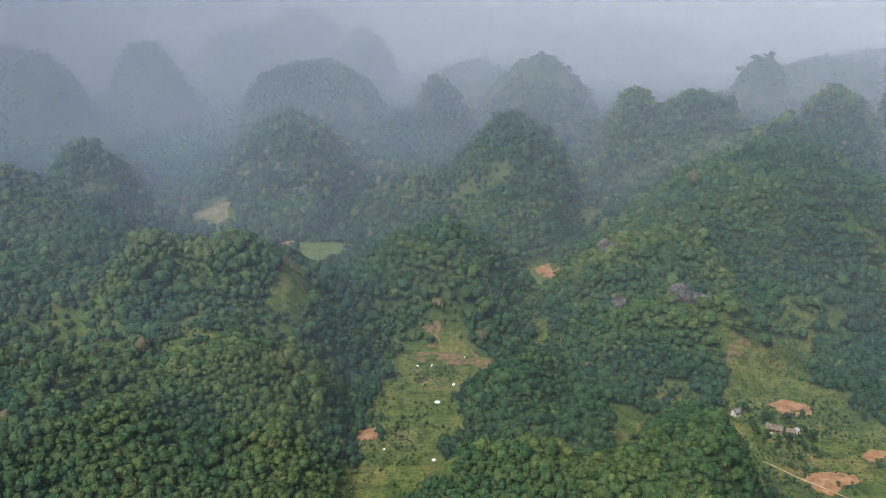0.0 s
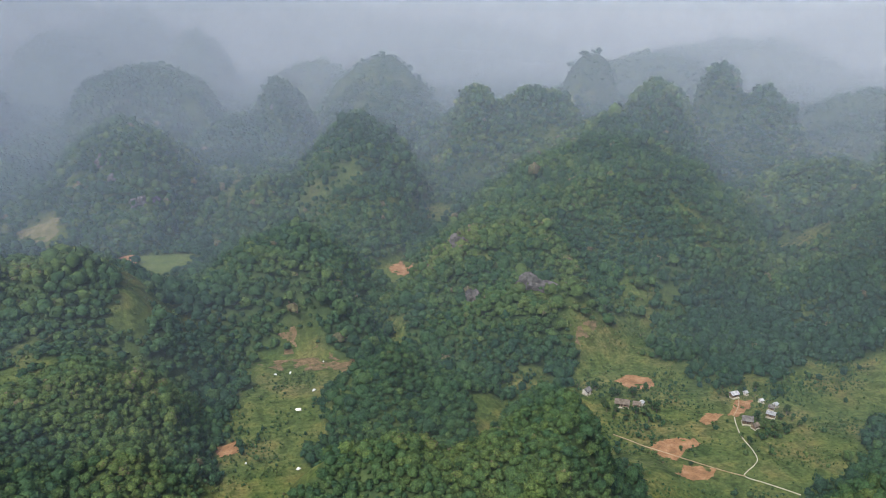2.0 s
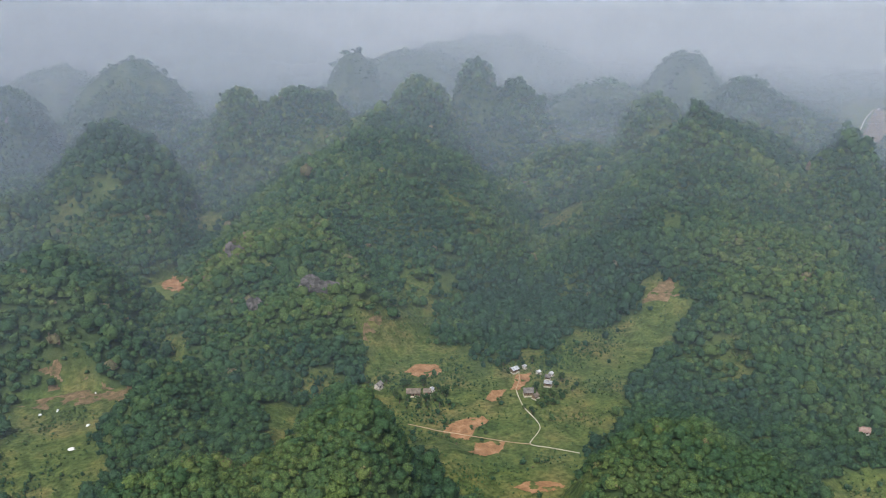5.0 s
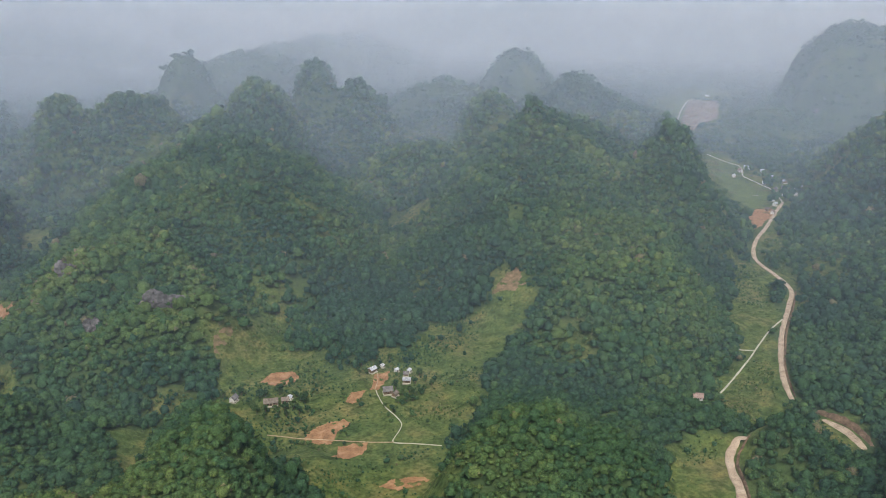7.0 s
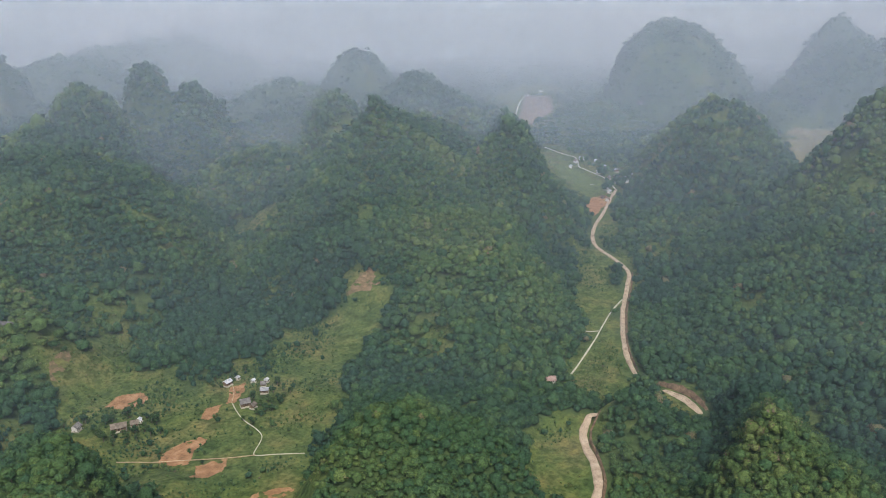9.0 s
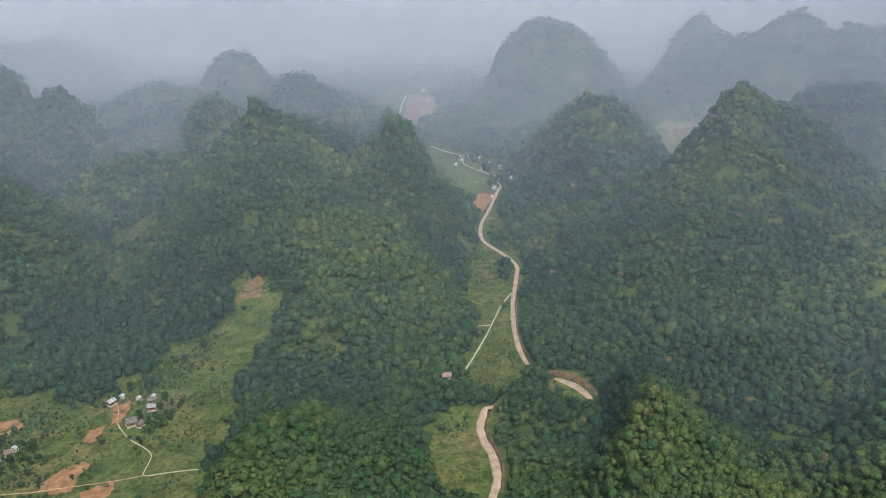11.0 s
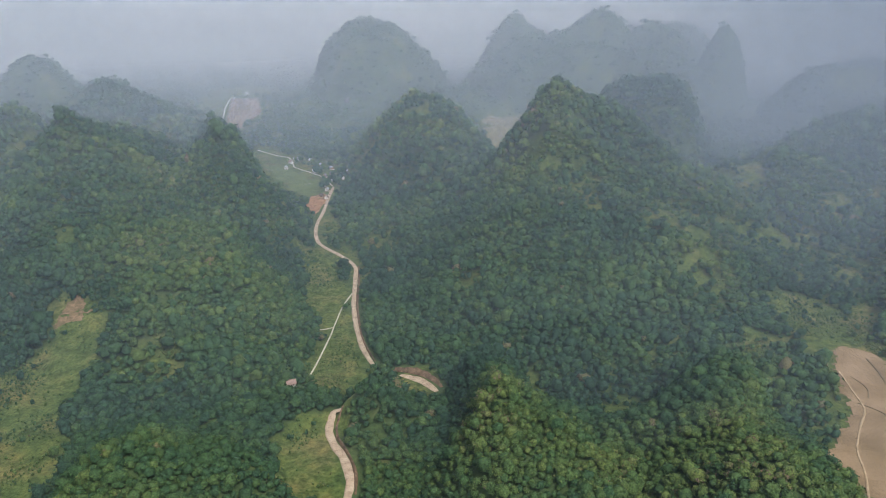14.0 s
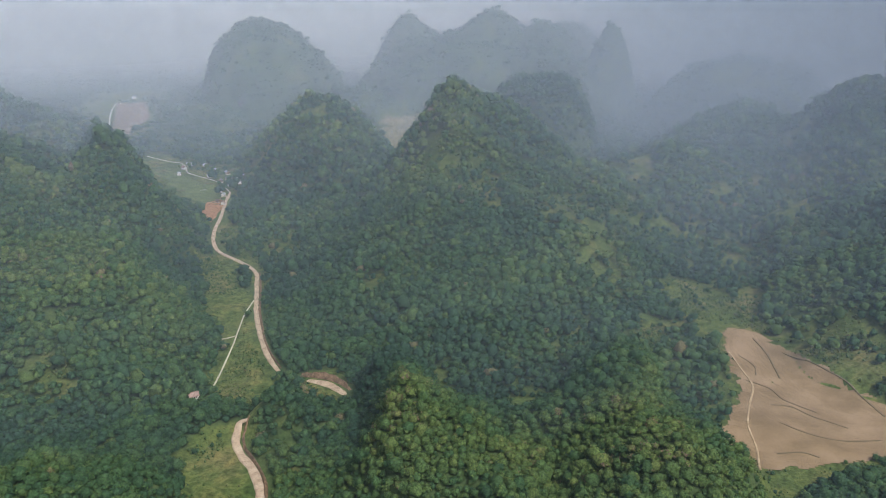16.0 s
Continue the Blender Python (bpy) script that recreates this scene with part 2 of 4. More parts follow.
SHEET_METAL = roof_material("pale_sheet_roof", (0.28, 0.30, 0.32), (0.46, 0.48, 0.50), 0.5)
SHEET_GREY = roof_material("grey_sheet_roof", (0.20, 0.215, 0.23), (0.33, 0.345, 0.36), 0.55)
TILES = roof_material("dark_tiles", (0.10, 0.095, 0.095), (0.19, 0.18, 0.17), 0.85)
RED_TILES = roof_material("faded_red_tiles", (0.17, 0.115, 0.1), (0.27, 0.20, 0.175), 0.85)
THATCH = roof_material("old_thatch", (0.10, 0.085, 0.07), (0.19, 0.16, 0.13), 0.95)
PLASTER = roof_material("lime_plaster", (0.48, 0.46, 0.42), (0.66, 0.64, 0.60), 0.9)
BOARDS = roof_material("weathered_boards", (0.13, 0.09, 0.06), (0.24, 0.18, 0.125), 0.85)
DARK_WOOD = roof_material("dark_wood", (0.05, 0.035, 0.025), (0.10, 0.07, 0.05), 0.8)
WHITE_PLASTIC = roof_material("white_plastic", (0.78, 0.80, 0.82), (0.88, 0.89, 0.90), 0.5)
BARK = roof_material("bark", (0.07, 0.055, 0.04), (0.15, 0.12, 0.09), 0.95)


# ---- clearings: where no forest stands ----
CLEARINGS = []


def clearing(bearing, distance, across, along, keep=0.0):
    x, y = at(bearing, distance)
    CLEARINGS.append((x, y, across, along, keep, math.radians(bearing)))


GLADES = []


def inside(x, y, outline):
    hit = np.zeros(x.shape, bool)
    for (ax, ay), (bx, by) in zip(outline, outline[1:] + outline[:1]):
        if ay != by:
            hit ^= ((ay > y) != (by > y)) & (x < (bx - ax) * (y - ay) / (by - ay) + ax)
    return hit


def glade(keep, outline):
    """Open grass inside an outline, with a share of its trees kept."""
    GLADES.append((keep, outline))


# CLR begin
clearing(-2.0, 435, 29, 43)
clearing(-3.5, 378, 20, 39)
clearing(-3.1, 330, 22, 24)
clearing(0.7, 470, 25, 17)
clearing(-1.5, 462, 20, 18)
clearing(-0.4, 490, 12, 7, 0.35)
clearing(-9.6, 707, 31, 40)
clearing(-11.9, 500, 11, 62)
clearing(7.8, 636, 23, 41)
clearing(-16.7, 835, 27, 32)
clearing(-16.6, 804, 10, 19)
clearing(-3.9, 903, 30, 77)
clearing(10.8, 840, 17, 36)
clearing(7.2, 521, 4, 22)
clearing(-29.2, 469, 49, 53, 0.38)
clearing(-27.7, 416, 34, 60, 0.42)
clearing(-21.0, 400, 8, 32, 0.5)
clearing(-10.5, 329, 9, 18, 0.5)
clearing(2.8, 762, 38, 37, 0.5)
clearing(-14.1, 449, 13, 17, 0.6)
clearing(-16.2, 333, 10, 13, 0.6)
clearing(14.8, 405, 6, 15)
clearing(-19.8, 877, 18, 9, 0.4)
clearing(28.7, 374, 30, 44)
clearing(34.4, 371, 32, 27)
clearing(37.1, 341, 15, 28)
clearing(24.4, 407, 11, 25)
clearing(28.9, 429, 28, 21)
clearing(32.9, 443, 13, 22)
clearing(34.8, 470, 10, 20)
clearing(38.4, 475, 17, 30)
clearing(40.7, 499, 20, 28)
clearing(43.8, 514, 17, 15)
clearing(40.6, 435, 19, 36)
clearing(38.2, 396, 17, 25)
clearing(23.9, 483, 31, 23, 0.3)
clearing(25.3, 519, 20, 31, 0.35)
clearing(22.8, 522, 13, 29, 0.4)
clearing(30.2, 474, 20, 25, 0.3)
clearing(42.2, 527, 15, 26, 0.25)
clearing(22.5, 491, 10, 13)
clearing(26.2, 465, 15, 14)
clearing(26.2, 546, 20, 10, 0.3)
clearing(44.7, 563, 16, 21)
clearing(36.9, 767, 24, 34)
clearing(19.4, 910, 21, 36)
clearing(29.1, 552, 16, 28, 0.6)
clearing(14.3, 400, 9, 14)
clearing(62.7, 520, 16, 49)
clearing(63.3, 470, 18, 31)
clearing(61.5, 460, 10, 29)
clearing(61.7, 625, 17, 66)
clearing(63.6, 693, 12, 41)
clearing(62.8, 785, 14, 60)
clearing(66.9, 734, 13, 53, 0.2)
clearing(58.7, 850, 15, 60)
clearing(62.5, 572, 16, 46)
clearing(59.7, 370, 17, 27)
clearing(62.3, 346, 15, 29)
clearing(66.1, 368, 16, 23, 0.45)
clearing(63.1, 396, 7, 17)
clearing(52.8, 393, 8, 5)
clearing(69.7, 439, 13, 29)
clearing(68.3, 449, 9, 17)
clearing(60.1, 1025, 51, 106)
clearing(58.5, 1131, 41, 111)
clearing(61.8, 914, 23, 65)
clearing(62.2, 1067, 46, 64, 0.35)
clearing(57.1, 1604, 63, 196)
clearing(55.7, 1744, 49, 162)
clearing(57.5, 1924, 82, 110)
clearing(76.1, 1403, 53, 91)
clearing(59.4, 1285, 37, 62, 0.4)
clearing(64.2, 1546, 31, 15)
clearing(105.3, 465, 52, 74)
clearing(100.8, 547, 23, 40)
clearing(99.4, 601, 30, 36)
clearing(98.1, 627, 18, 33)
clearing(108.4, 514, 33, 16)
clearing(110.3, 458, 30, 42)
clearing(104.3, 393, 23, 26)
clearing(97.0, 607, 15, 24)
clearing(101.6, 629, 13, 32)
clearing(91.1, 616, 24, 39, 0.15)
clearing(82.0, 707, 14, 39, 0.25)
clearing(92.9, 993, 21, 114)
clearing(96.1, 800, 40, 47, 0.2)
clearing(103.3, 864, 20, 128, 0.1)
clearing(87.9, 687, 24, 32, 0.2)
clearing(101.9, 755, 13, 65, 0.3)
clearing(85.5, 422, 6, 46, 0.2)
clearing(103.7, 999, 17, 23, 0.2)
clearing(92.9, 719, 23, 26, 0.2)
clearing(98.7, 1474, 36, 42)
clearing(85.4, 454, 10, 12, 0.4)
clearing(100.6, 739, 26, 100, 0.3)
clearing(96.6, 764, 32, 78, 0.35)
clearing(89.3, 686, 19, 57, 0.4)
clearing(102.9, 863, 33, 89, 0.35)
clearing(99.5, 608, 26, 36, 0.2)
clearing(106.3, 563, 33, 35, 0.2)
clearing(107.1, 706, 30, 63, 0.45)
clearing(88.8, 515, 15, 57, 0.6)
clearing(96.2, 501, 17, 86, 0.55)
clearing(85.5, 424, 15, 31, 0.45)
clearing(33.7, 454, 5, 7)
clearing(34.9, 425, 6, 9)
clearing(35.4, 422, 4, 5)
clearing(36.4, 438, 5, 7)
clearing(36.4, 448, 3, 4)
clearing(25.6, 420, 9, 12)
clearing(26.7, 424, 4, 6)
clearing(22.8, 433, 5, 7)
clearing(61.5, 522, 4, 6)
clearing(59.3, 428, 5, 6)
clearing(60.0, 1061, 6, 8)
clearing(60.4, 1093, 6, 8)
clearing(61.8, 1104, 6, 8)
clearing(62.4, 1071, 6, 8)
clearing(62.0, 1039, 6, 8)
clearing(62.7, 1006, 6, 8)
clearing(63.2, 1051, 6, 8)
clearing(64.0, 993, 5, 6)
clearing(64.5, 1025, 5, 6)
clearing(62.8, 933, 5, 6)
clearing(62.8, 896, 5, 6)
clearing(63.4, 984, 6, 8)
clearing(57.6, 1872, 8, 11)
clearing(56.7, 1797, 6, 8)
clearing(91.1, 939, 5, 7)
clearing(35.6, 455, 2, 3)
clearing(36.6, 453, 3, 4)
clearing(34.5, 462, 2, 3)
clearing(27.0, 427, 3, 4)
glade(0.0, [(121, 340), (178, 443), (189, 459), (244, 492), (260, 485), (228, 451), (236, 409), (227, 371), (262, 387), (279, 387), (314, 409), (363, 415), (386, 406), (414, 409), (414, 394), (372, 357), (326, 337), (272, 304), (240, 288), (200, 226), (187, 271), (157, 280), (154, 303), (160, 343), (119, 291)])
glade(0, [(-52, 386), (-42, 425), (-35, 470), (-17, 486), (2, 489), (32, 478), (16, 439), (5, 386), (2, 311), (-11, 305), (-48, 313), (-48, 355)])
glade(0.1, [(65, 534), (74, 525), (55, 403), (48, 401)])
glade(0, [(94, 391), (115, 410), (116, 387), (95, 365)])
glade(0, [(620, 353), (635, 341), (595, 289), (520, 252), (481, 235), (417, 193), (361, 180), (377, 195), (372, 211), (410, 234), (468, 248), (527, 277), (562, 310)])
glade(0.2, [(595, 279), (675, 303), (712, 294), (684, 276), (608, 265), (531, 241)])
glade(0.3, [(735, 458), (694, 411), (644, 358), (620, 353), (669, 409)])
glade(0, [(314, 206), (340, 205), (356, 194), (352, 186), (309, 157), (268, 168), (268, 178)])
glade(0, [(614, -48), (651, -78), (611, -105), (599, -132), (551, -131), (466, -176), (390, -154), (356, -103), (334, -82), (340, -66), (437, -91), (532, -91), (568, -67)])
glade(0.2, [(633, 8), (682, -10), (668, -25), (596, -20), (582, -3)])
glade(0.2, [(721, 53), (744, 23), (727, -5), (723, -26), (692, -20), (680, 15)])
glade(0.2, [(769, -54), (838, -105), (796, -112), (746, -80), (736, -53)])
glade(0.15, [(964, -213), (955, -235), (835, -218), (767, -194), (815, -184)])
glade(0.2, [(726, -125), (714, -142), (655, -133), (666, -121)])
glade(0.4, [(703, 114), (705, 89), (649, 76), (651, 96)])
glade(0.15, [(416, 607), (470, 656), (471, 592), (433, 550), (426, 565)])
glade(0.1, [(126, 748), (160, 844), (188, 856), (165, 801)])
glade(0.1, [(288, 909), (307, 912), (306, 834), (248, 701)])
glade(0.1, [(-92, 866), (-71, 1029), (-51, 1012), (-77, 845)])
glade(0.55, [(-2, 849), (38, 793), (75, 748), (71, 707), (20, 760)])
glade(0.45, [(-263, 436), (-250, 448), (-227, 451), (-203, 433), (-191, 395), (-180, 330), (-206, 330)])
glade(0.35, [(633, 356), (679, 392), (566, 316), (502, 278), (461, 266), (466, 255), (546, 286)])
glade(0.22, [(1054, 635), (1017, 566), (960, 480), (900, 432), (845, 421), (756, 391), (740, 408), (781, 450), (855, 511), (899, 556), (1010, 655)])
clearing(12.4, 558, 6, 9, 0.12)
clearing(18.7, 510, 12, 9, 0.12)
clearing(13.6, 500, 4, 9, 0.12)
# CLR end


def wooded(x, y):
    """From 0 in a clearing to 1 in the forest."""
    x, y = np.asarray(x, float), np.asarray(y, float)
    wx = x + 7 * value_noise(x, y, 30, 31) + 5 * value_noise(x, y, 14, 35) + 2.5 * value_noise(x, y, 7, 32)
    wy = y + 7 * value_noise(x, y, 30, 33) + 5 * value_noise(x, y, 14, 36) + 2.5 * value_noise(x, y, 7, 34)
    keep = np.ones_like(x)
    for cx, cy, across, along, left, a in CLEARINGS:
        dx, dy = wx - cx, wy - cy
        s, c = math.sin(a), math.cos(a)
        r = np.hypot((dx * c - dy * s) / across, (dx * s + dy * c) / along)
        keep = np.minimum(keep, left + (1 - left) * np.clip((r - 0.65) / 0.6, 0, 1))
    ragged = 4 * value_noise(x, y, 5, 37)
    for left, outline in GLADES:
        keep = np.where(inside(wx + ragged, wy - ragged, outline), np.minimum(keep, left), keep)
    gaps = np.clip((rough(x, y, 46, 55) - 0.55) / 0.35, 0, 1)
    return keep * (1 - 0.75 * gaps * np.clip((np.hypot(x, y) - 260) / 90, 0, 1))


# ---- ground: one sheet to the horizon ----
def grid_mesh(name, xs, ys, zs, closed=False):
    """A mesh over a grid of rows and columns of places."""
    rows, cols = xs.shape
    co = np.stack([xs, ys, zs], -1).reshape(-1, 3).astype(np.float32)
    i, j = np.meshgrid(np.arange(rows - 1), np.arange(cols if closed else cols - 1), indexing="ij")
    k = (j + 1) % cols
    quads = np.stack([i * cols + j, i * cols + k, (i + 1) * cols + k, (i + 1) * cols + j], -1).reshape(-1, 4)
    return raw_mesh(name, co, quads)


def raw_mesh(name, co, faces, smooth=True):
    me = bpy.data.meshes.new(name)
    n, k = faces.shape
    me.vertices.add(len(co))
    me.vertices.foreach_set("co", np.asarray(co, np.float32).ravel())
    me.loops.add(n * k)
    me.loops.foreach_set("vertex_index", faces.astype(np.int32).ravel())
    me.polygons.add(n)
    me.polygons.foreach_set("loop_start", np.arange(n, dtype=np.int32) * k)
    me.polygons.foreach_set("use_smooth", np.full(n, smooth))
    me.update()
    me.validate()
    return me


bearings = np.radians(np.concatenate([np.arange(-36, 130, 0.3), np.arange(130, 324, 4.0)]))
ranges = np.concatenate([[0.01], np.arange(20, 180, 20), np.geomspace(180, 4900, 270)])
rr, bb = np.meshgrid(ranges, bearings, indexing="ij")
gx, gy = rr * np.sin(bb), rr * np.cos(bb)
me = grid_mesh("ground", gx, gy, land(gx, gy), closed=True)
me.materials.append(GRASS)
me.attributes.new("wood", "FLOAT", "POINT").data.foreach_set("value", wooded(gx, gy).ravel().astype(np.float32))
ground = tagged(new("ground", me), "rolling green karst land with grassy hollows", "ground", kind="structure")


# ---- fields, road and footpaths, laid on the ground ----
BARE, BARE_LINES = [], []


def on_bare(x, y):
    """True on roads, footpaths and worked plots."""
    hit = np.zeros(x.shape, bool)
    for outline in BARE:
        hit |= inside(x, y, outline)
    for line, reach in BARE_LINES:
        lo, hi = line.min(0) - reach, line.max(0) + reach
        near = np.nonzero((x > lo[0]) & (x < hi[0]) & (y > lo[1]) & (y < hi[1]) & ~hit)[0]
        if len(near):
            gap = np.hypot(x[near, None] - line[None, :, 0], y[near, None] - line[None, :, 1]).min(1)
            hit[near[gap < reach]] = True
    return hit


def on_way(x, y):
    kept = BARE[:]
    BARE.clear()
    hit = on_bare(x, y)
    BARE.extend(kept)
    return hit


def field(mat, label, outline):
    """A plot of worked earth or crop with a ragged edge, draped over the ground."""
    BARE.append(outline)
    xs, ys = [p[0] for p in outline], [p[1] for p in outline]
    span = max(max(xs) - min(xs), max(ys) - min(ys))
    step = max(0.7, span / 130)
    gx, gy = np.meshgrid(np.arange(min(xs) - 4, max(xs) + 4, step), np.arange(min(ys) - 4, max(ys) + 4, step))
    wob = min(4.5, span * 0.09)
    cx, cy = gx[:-1, :-1] + step / 2, gy[:-1, :-1] + step / 2
    wx = cx + wob * rough(cx, cy, 9, 61) * 0.7
    wy = cy + wob * rough(cx, cy, 9, 71) * 0.7
    keep = inside(wx, wy, outline) & (rough(cx, cy, 7, 65) > ((-0.25 if mat is CHURNED else -0.75) if mat in (SOIL, CHURNED, TERRACE) else -9))
    z = land(gx, gy) + 0.45
    if mat in (SOIL, CHURNED, BASIN):
        z = z + (0.03 if mat is BASIN else 0.16) * rough(gx, gy, 3.5, 81)
    if mat is BASIN:
        z = z - 0.12 * np.clip(1 - np.abs(rough(gx, gy, 26, 91, 2)) * 26, 0, 1)
    if mat in (TERRACE, CROP):
        z = z + 0.35 * np.floor((gx * 0.55 + gy * 0.83) / 7 % 2) * (mat is TERRACE) + 0.08 * rough(gx, gy, 2.0, 83)
    cols = gx.shape[1]
    i, j = np.nonzero(keep)
    quads = np.stack([i * cols + j, i * cols + j + 1, (i + 1) * cols + j + 1, (i + 1) * cols + j], -1)
    used, back = np.unique(quads, return_inverse=True)
    co = np.stack([gx, gy, z], -1).reshape(-1, 3)[used]
    me = raw_mesh("field", co, back.reshape(quads.shape))
    me.materials.append(mat)
    return tagged(new("field", me), label, "field", kind="structure")


def spline(points, step):
    """A smooth line through the points, in steps of about that length."""
    p = np.array([points[0]] + points + [points[-1]], float)
    out = []
    for a, b, c, d in zip(p[:-3], p[1:-2], p[2:-1], p[3:]):
        for t in np.linspace(0, 1, max(2, int(np.hypot(*(c - b)) / step)), endpoint=False):
            out.append(0.5 * (2 * b + (c - a) * t + (2 * a - 5 * b + 4 * c - d) * t**2 + (3 * b - a - 3 * c + d) * t**3))
    return np.array(out + [p[-1]])


def way(mat, width, label, points):
    """A road or footpath: a cambered strip with sloping, uneven edges."""
    line = spline(points, 1.2)
    ahead = np.gradient(line, axis=0)
    ahead /= np.linalg.norm(ahead, axis=1, keepdims=True) + 1e-9
    side = np.stack([ahead[:, 1], -ahead[:, 0]], -1)
    across = np.array([-0.62, -0.5, -0.3, -0.18, 0, 0.18, 0.3, 0.5, 0.62])
    lift = np.array([-0.5, 0.30, 0.36, 0.30, 0.40, 0.30, 0.36, 0.30, -0.5]) + 0.1
    edge = 1 + (0.16 if mat is DIRT else 0.12) * rough(line[:, 0], line[:, 1], 6, 95)
    run = np.concatenate([[0], np.cumsum(np.hypot(*np.diff(line, axis=0).T))])
    ends = np.exp(-run / 5) + np.exp(-(run[-1] - run) / 5)
    if mat is DIRT:
        edge = edge * (1 - 0.65 * np.clip(ends, 0, 1))
    x = line[:, :1] + side[:, :1] * across * width * edge[:, None]
    y = line[:, 1:] + side[:, 1:] * across * width * edge[:, None]
    middle = land(line[:, 0], line[:, 1])
    ground_line = middle
    reach = np.ones(15) / 15
    middle = np.convolve(np.pad(middle, 7, mode="edge"), reach, mode="valid")
    lift = lift * min(1.0, 0.3 + width / 4)
    z = (middle if width > 2 else np.maximum(middle, ground_line) + 0.1)[:, None] + lift + (0.45 if mat in (BUND, TRACK) else min(0.25, 0.12 * width))
    if mat is DIRT:
        z = z - 0.9 * ends[:, None]
    BARE_LINES.append((line[::2], width * 0.5 + (4.5 if mat is DIRT else 2.2)))
    name = "road" if mat is DIRT else "bund" if mat is BUND else "footpath"
    me = grid_mesh(name, x, y, z)
    me.materials.append(mat)
    return tagged(new(name, me), label, name, kind="structure")


def bank(label, width, tall, points):
    """A raw earth bank beside a road, ragged along its top."""
    line = spline(points, 0.8)
    ahead = np.gradient(line, axis=0)
    ahead /= np.linalg.norm(ahead, axis=1, keepdims=True) + 1e-9
    side = np.stack([ahead[:, 1], -ahead[:, 0]], -1)
    run = np.linspace(0, 1, len(line))
    swell = np.sin(np.pi * run) ** 0.5 * (1 + 0.45 * rough(line[:, 0], line[:, 1], 5, 97))
    out = np.array([-0.15, 0.1, 0.35, 0.6, 0.85, 1.1])
    up = np.array([-0.3, 0.3, 0.7, 1.0, 0.85, -0.4])
    x = line[:, :1] + side[:, :1] * out * width * (0.4 + 0.6 * swell[:, None])
    y = line[:, 1:] + side[:, 1:] * out * width * (0.4 + 0.6 * swell[:, None])
    z = land(x, y) + 0.2 + up * tall * np.clip(swell, 0.05, 2)[:, None] + 0.15 * rough(x, y, 1.5, 98)
    BARE_LINES.append((line[::2] + side[::2] * width * 0.5, width * 0.7))
    me = grid_mesh("bank", x, y, z)
    me.materials.append(CUT)
    return tagged(new("bank", me), label, "bank", kind="structure")


# WAY begin
bank("raw red-brown earth bank beside the road", 1.7, 1.5, [(361, 181), (351, 180), (341, 175), (334, 168), (325, 160), (312, 150.5), (296, 144)])
bank("dark raw earth face above the road cutting", 3.4, 3.0, [(421, 175), (421, 165), (420, 156), (416, 147), (410, 139)][::-1])
bank("pale brown earth bank along the valley road", 1.6, 1.1, [(600, 280), (575, 268), (545, 255), (520, 244.5), (495, 232), (470, 219), (450, 206), (430, 191)])
way(DIRT, 3.7, "winding unpaved road of pale earth", [(279.9, 142.6), (290.4, 146.4), (305.9, 151.8), (322.8, 163.4), (332.7, 173.8), (344.4, 182.6), (357.3, 186.4), (359.4, 181.9), (361.2, 178.8)])
way(DIRT, 3.1, "unpaved road of pale earth along the valley", [(422.6, 188.9), (440.0, 203.0), (458.9, 215.6), (493.2, 235.0), (522.9, 249.6), (570.0, 269.8), (598.8, 284.0), (621.7, 309.8), (641.4, 337.8), (669.1, 358.0), (704.5, 374.6), (745.4, 388.4), (809.2, 413.0), (856.2, 429.7)])
way(DIRT, 5.0, "broad raw earth cutting of the road", [(417.5, 170.0), (416.3, 162.5), (414.5, 154.5), (410.0, 147.0), (404.0, 139.0)])
way(CONCRETE, 1.2, "pale village lane", [(854.8, 430.3), (892.6, 461.9), (911.4, 487.9), (927.9, 516.7), (936.6, 528.6), (973.7, 552.6), (990.3, 567.7), (995.7, 582.8), (1011.7, 613.2), (1027.3, 640.9)])
way(CONCRETE, 2.4, "pale far lane through terraces", [(1123.2, 766.8), (1328.4, 896.6), (1431.7, 957.8), (1504.1, 996.8)])
way(CONCRETE, 0.9, "narrow concrete footpath in the grass", [(537.0, 257.8), (509.0, 252.7), (482.7, 245.4), (458.2, 238.0), (429.1, 230.4), (409.1, 225.3), (394.0, 222.1)])
way(CONCRETE, 0.8, "short concrete footpath to a hut", [(464.1, 252.6), (466.4, 247.7), (472.0, 242.7)])
way(CONCRETE, 0.8, "short concrete footpath at the hill foot", [(312.3, 239.0), (315.7, 235.7), (321.0, 232.7)])
way(CONCRETE, 0.45, "narrow concrete footpath through meadow", [(241.6, 359.2), (238.2, 351.4), (234.2, 339.2), (232.7, 325.9), (230.2, 317.6), (224.8, 312.5), (218.3, 308.3), (215.7, 304.7), (223.0, 297.1), (233.6, 285.8)])
way(TRACK, 0.38, "worn earth footpath across plots", [(165.7, 354.2), (172.6, 346.0), (178.7, 338.2), (193.6, 324.4), (206.5, 312.1), (215.7, 304.7)])
way(TRACK, 0.38, "worn earth footpath between the farmhouses", [(241.1, 359.5), (250.3, 369.6), (255.2, 377.6)])
way(TRACK, 1.0, "pale footpath over the basin mud", [(510.1, -95.1), (485.9, -99.4), (463.1, -102.6), (437.5, -96.6), (414.4, -92.3), (388.8, -92.9), (361.5, -89.3)])
way(BUND, 0.9, "low dark earth bund across the basin", [(515.8, -130.4), (502.0, -139.5), (485.4, -149.7), (468.9, -161.6), (440.0, -170.9)])
way(BUND, 0.7, "low dark earth bund across the basin", [(536.9, -114.6), (517.3, -118.7), (495.1, -120.3), (476.2, -120.9)])
way(BUND, 0.6, "low dark earth bund across the basin", [(440.9, -109.4), (440.2, -120.2), (430.5, -130.3), (421.5, -146.0)])
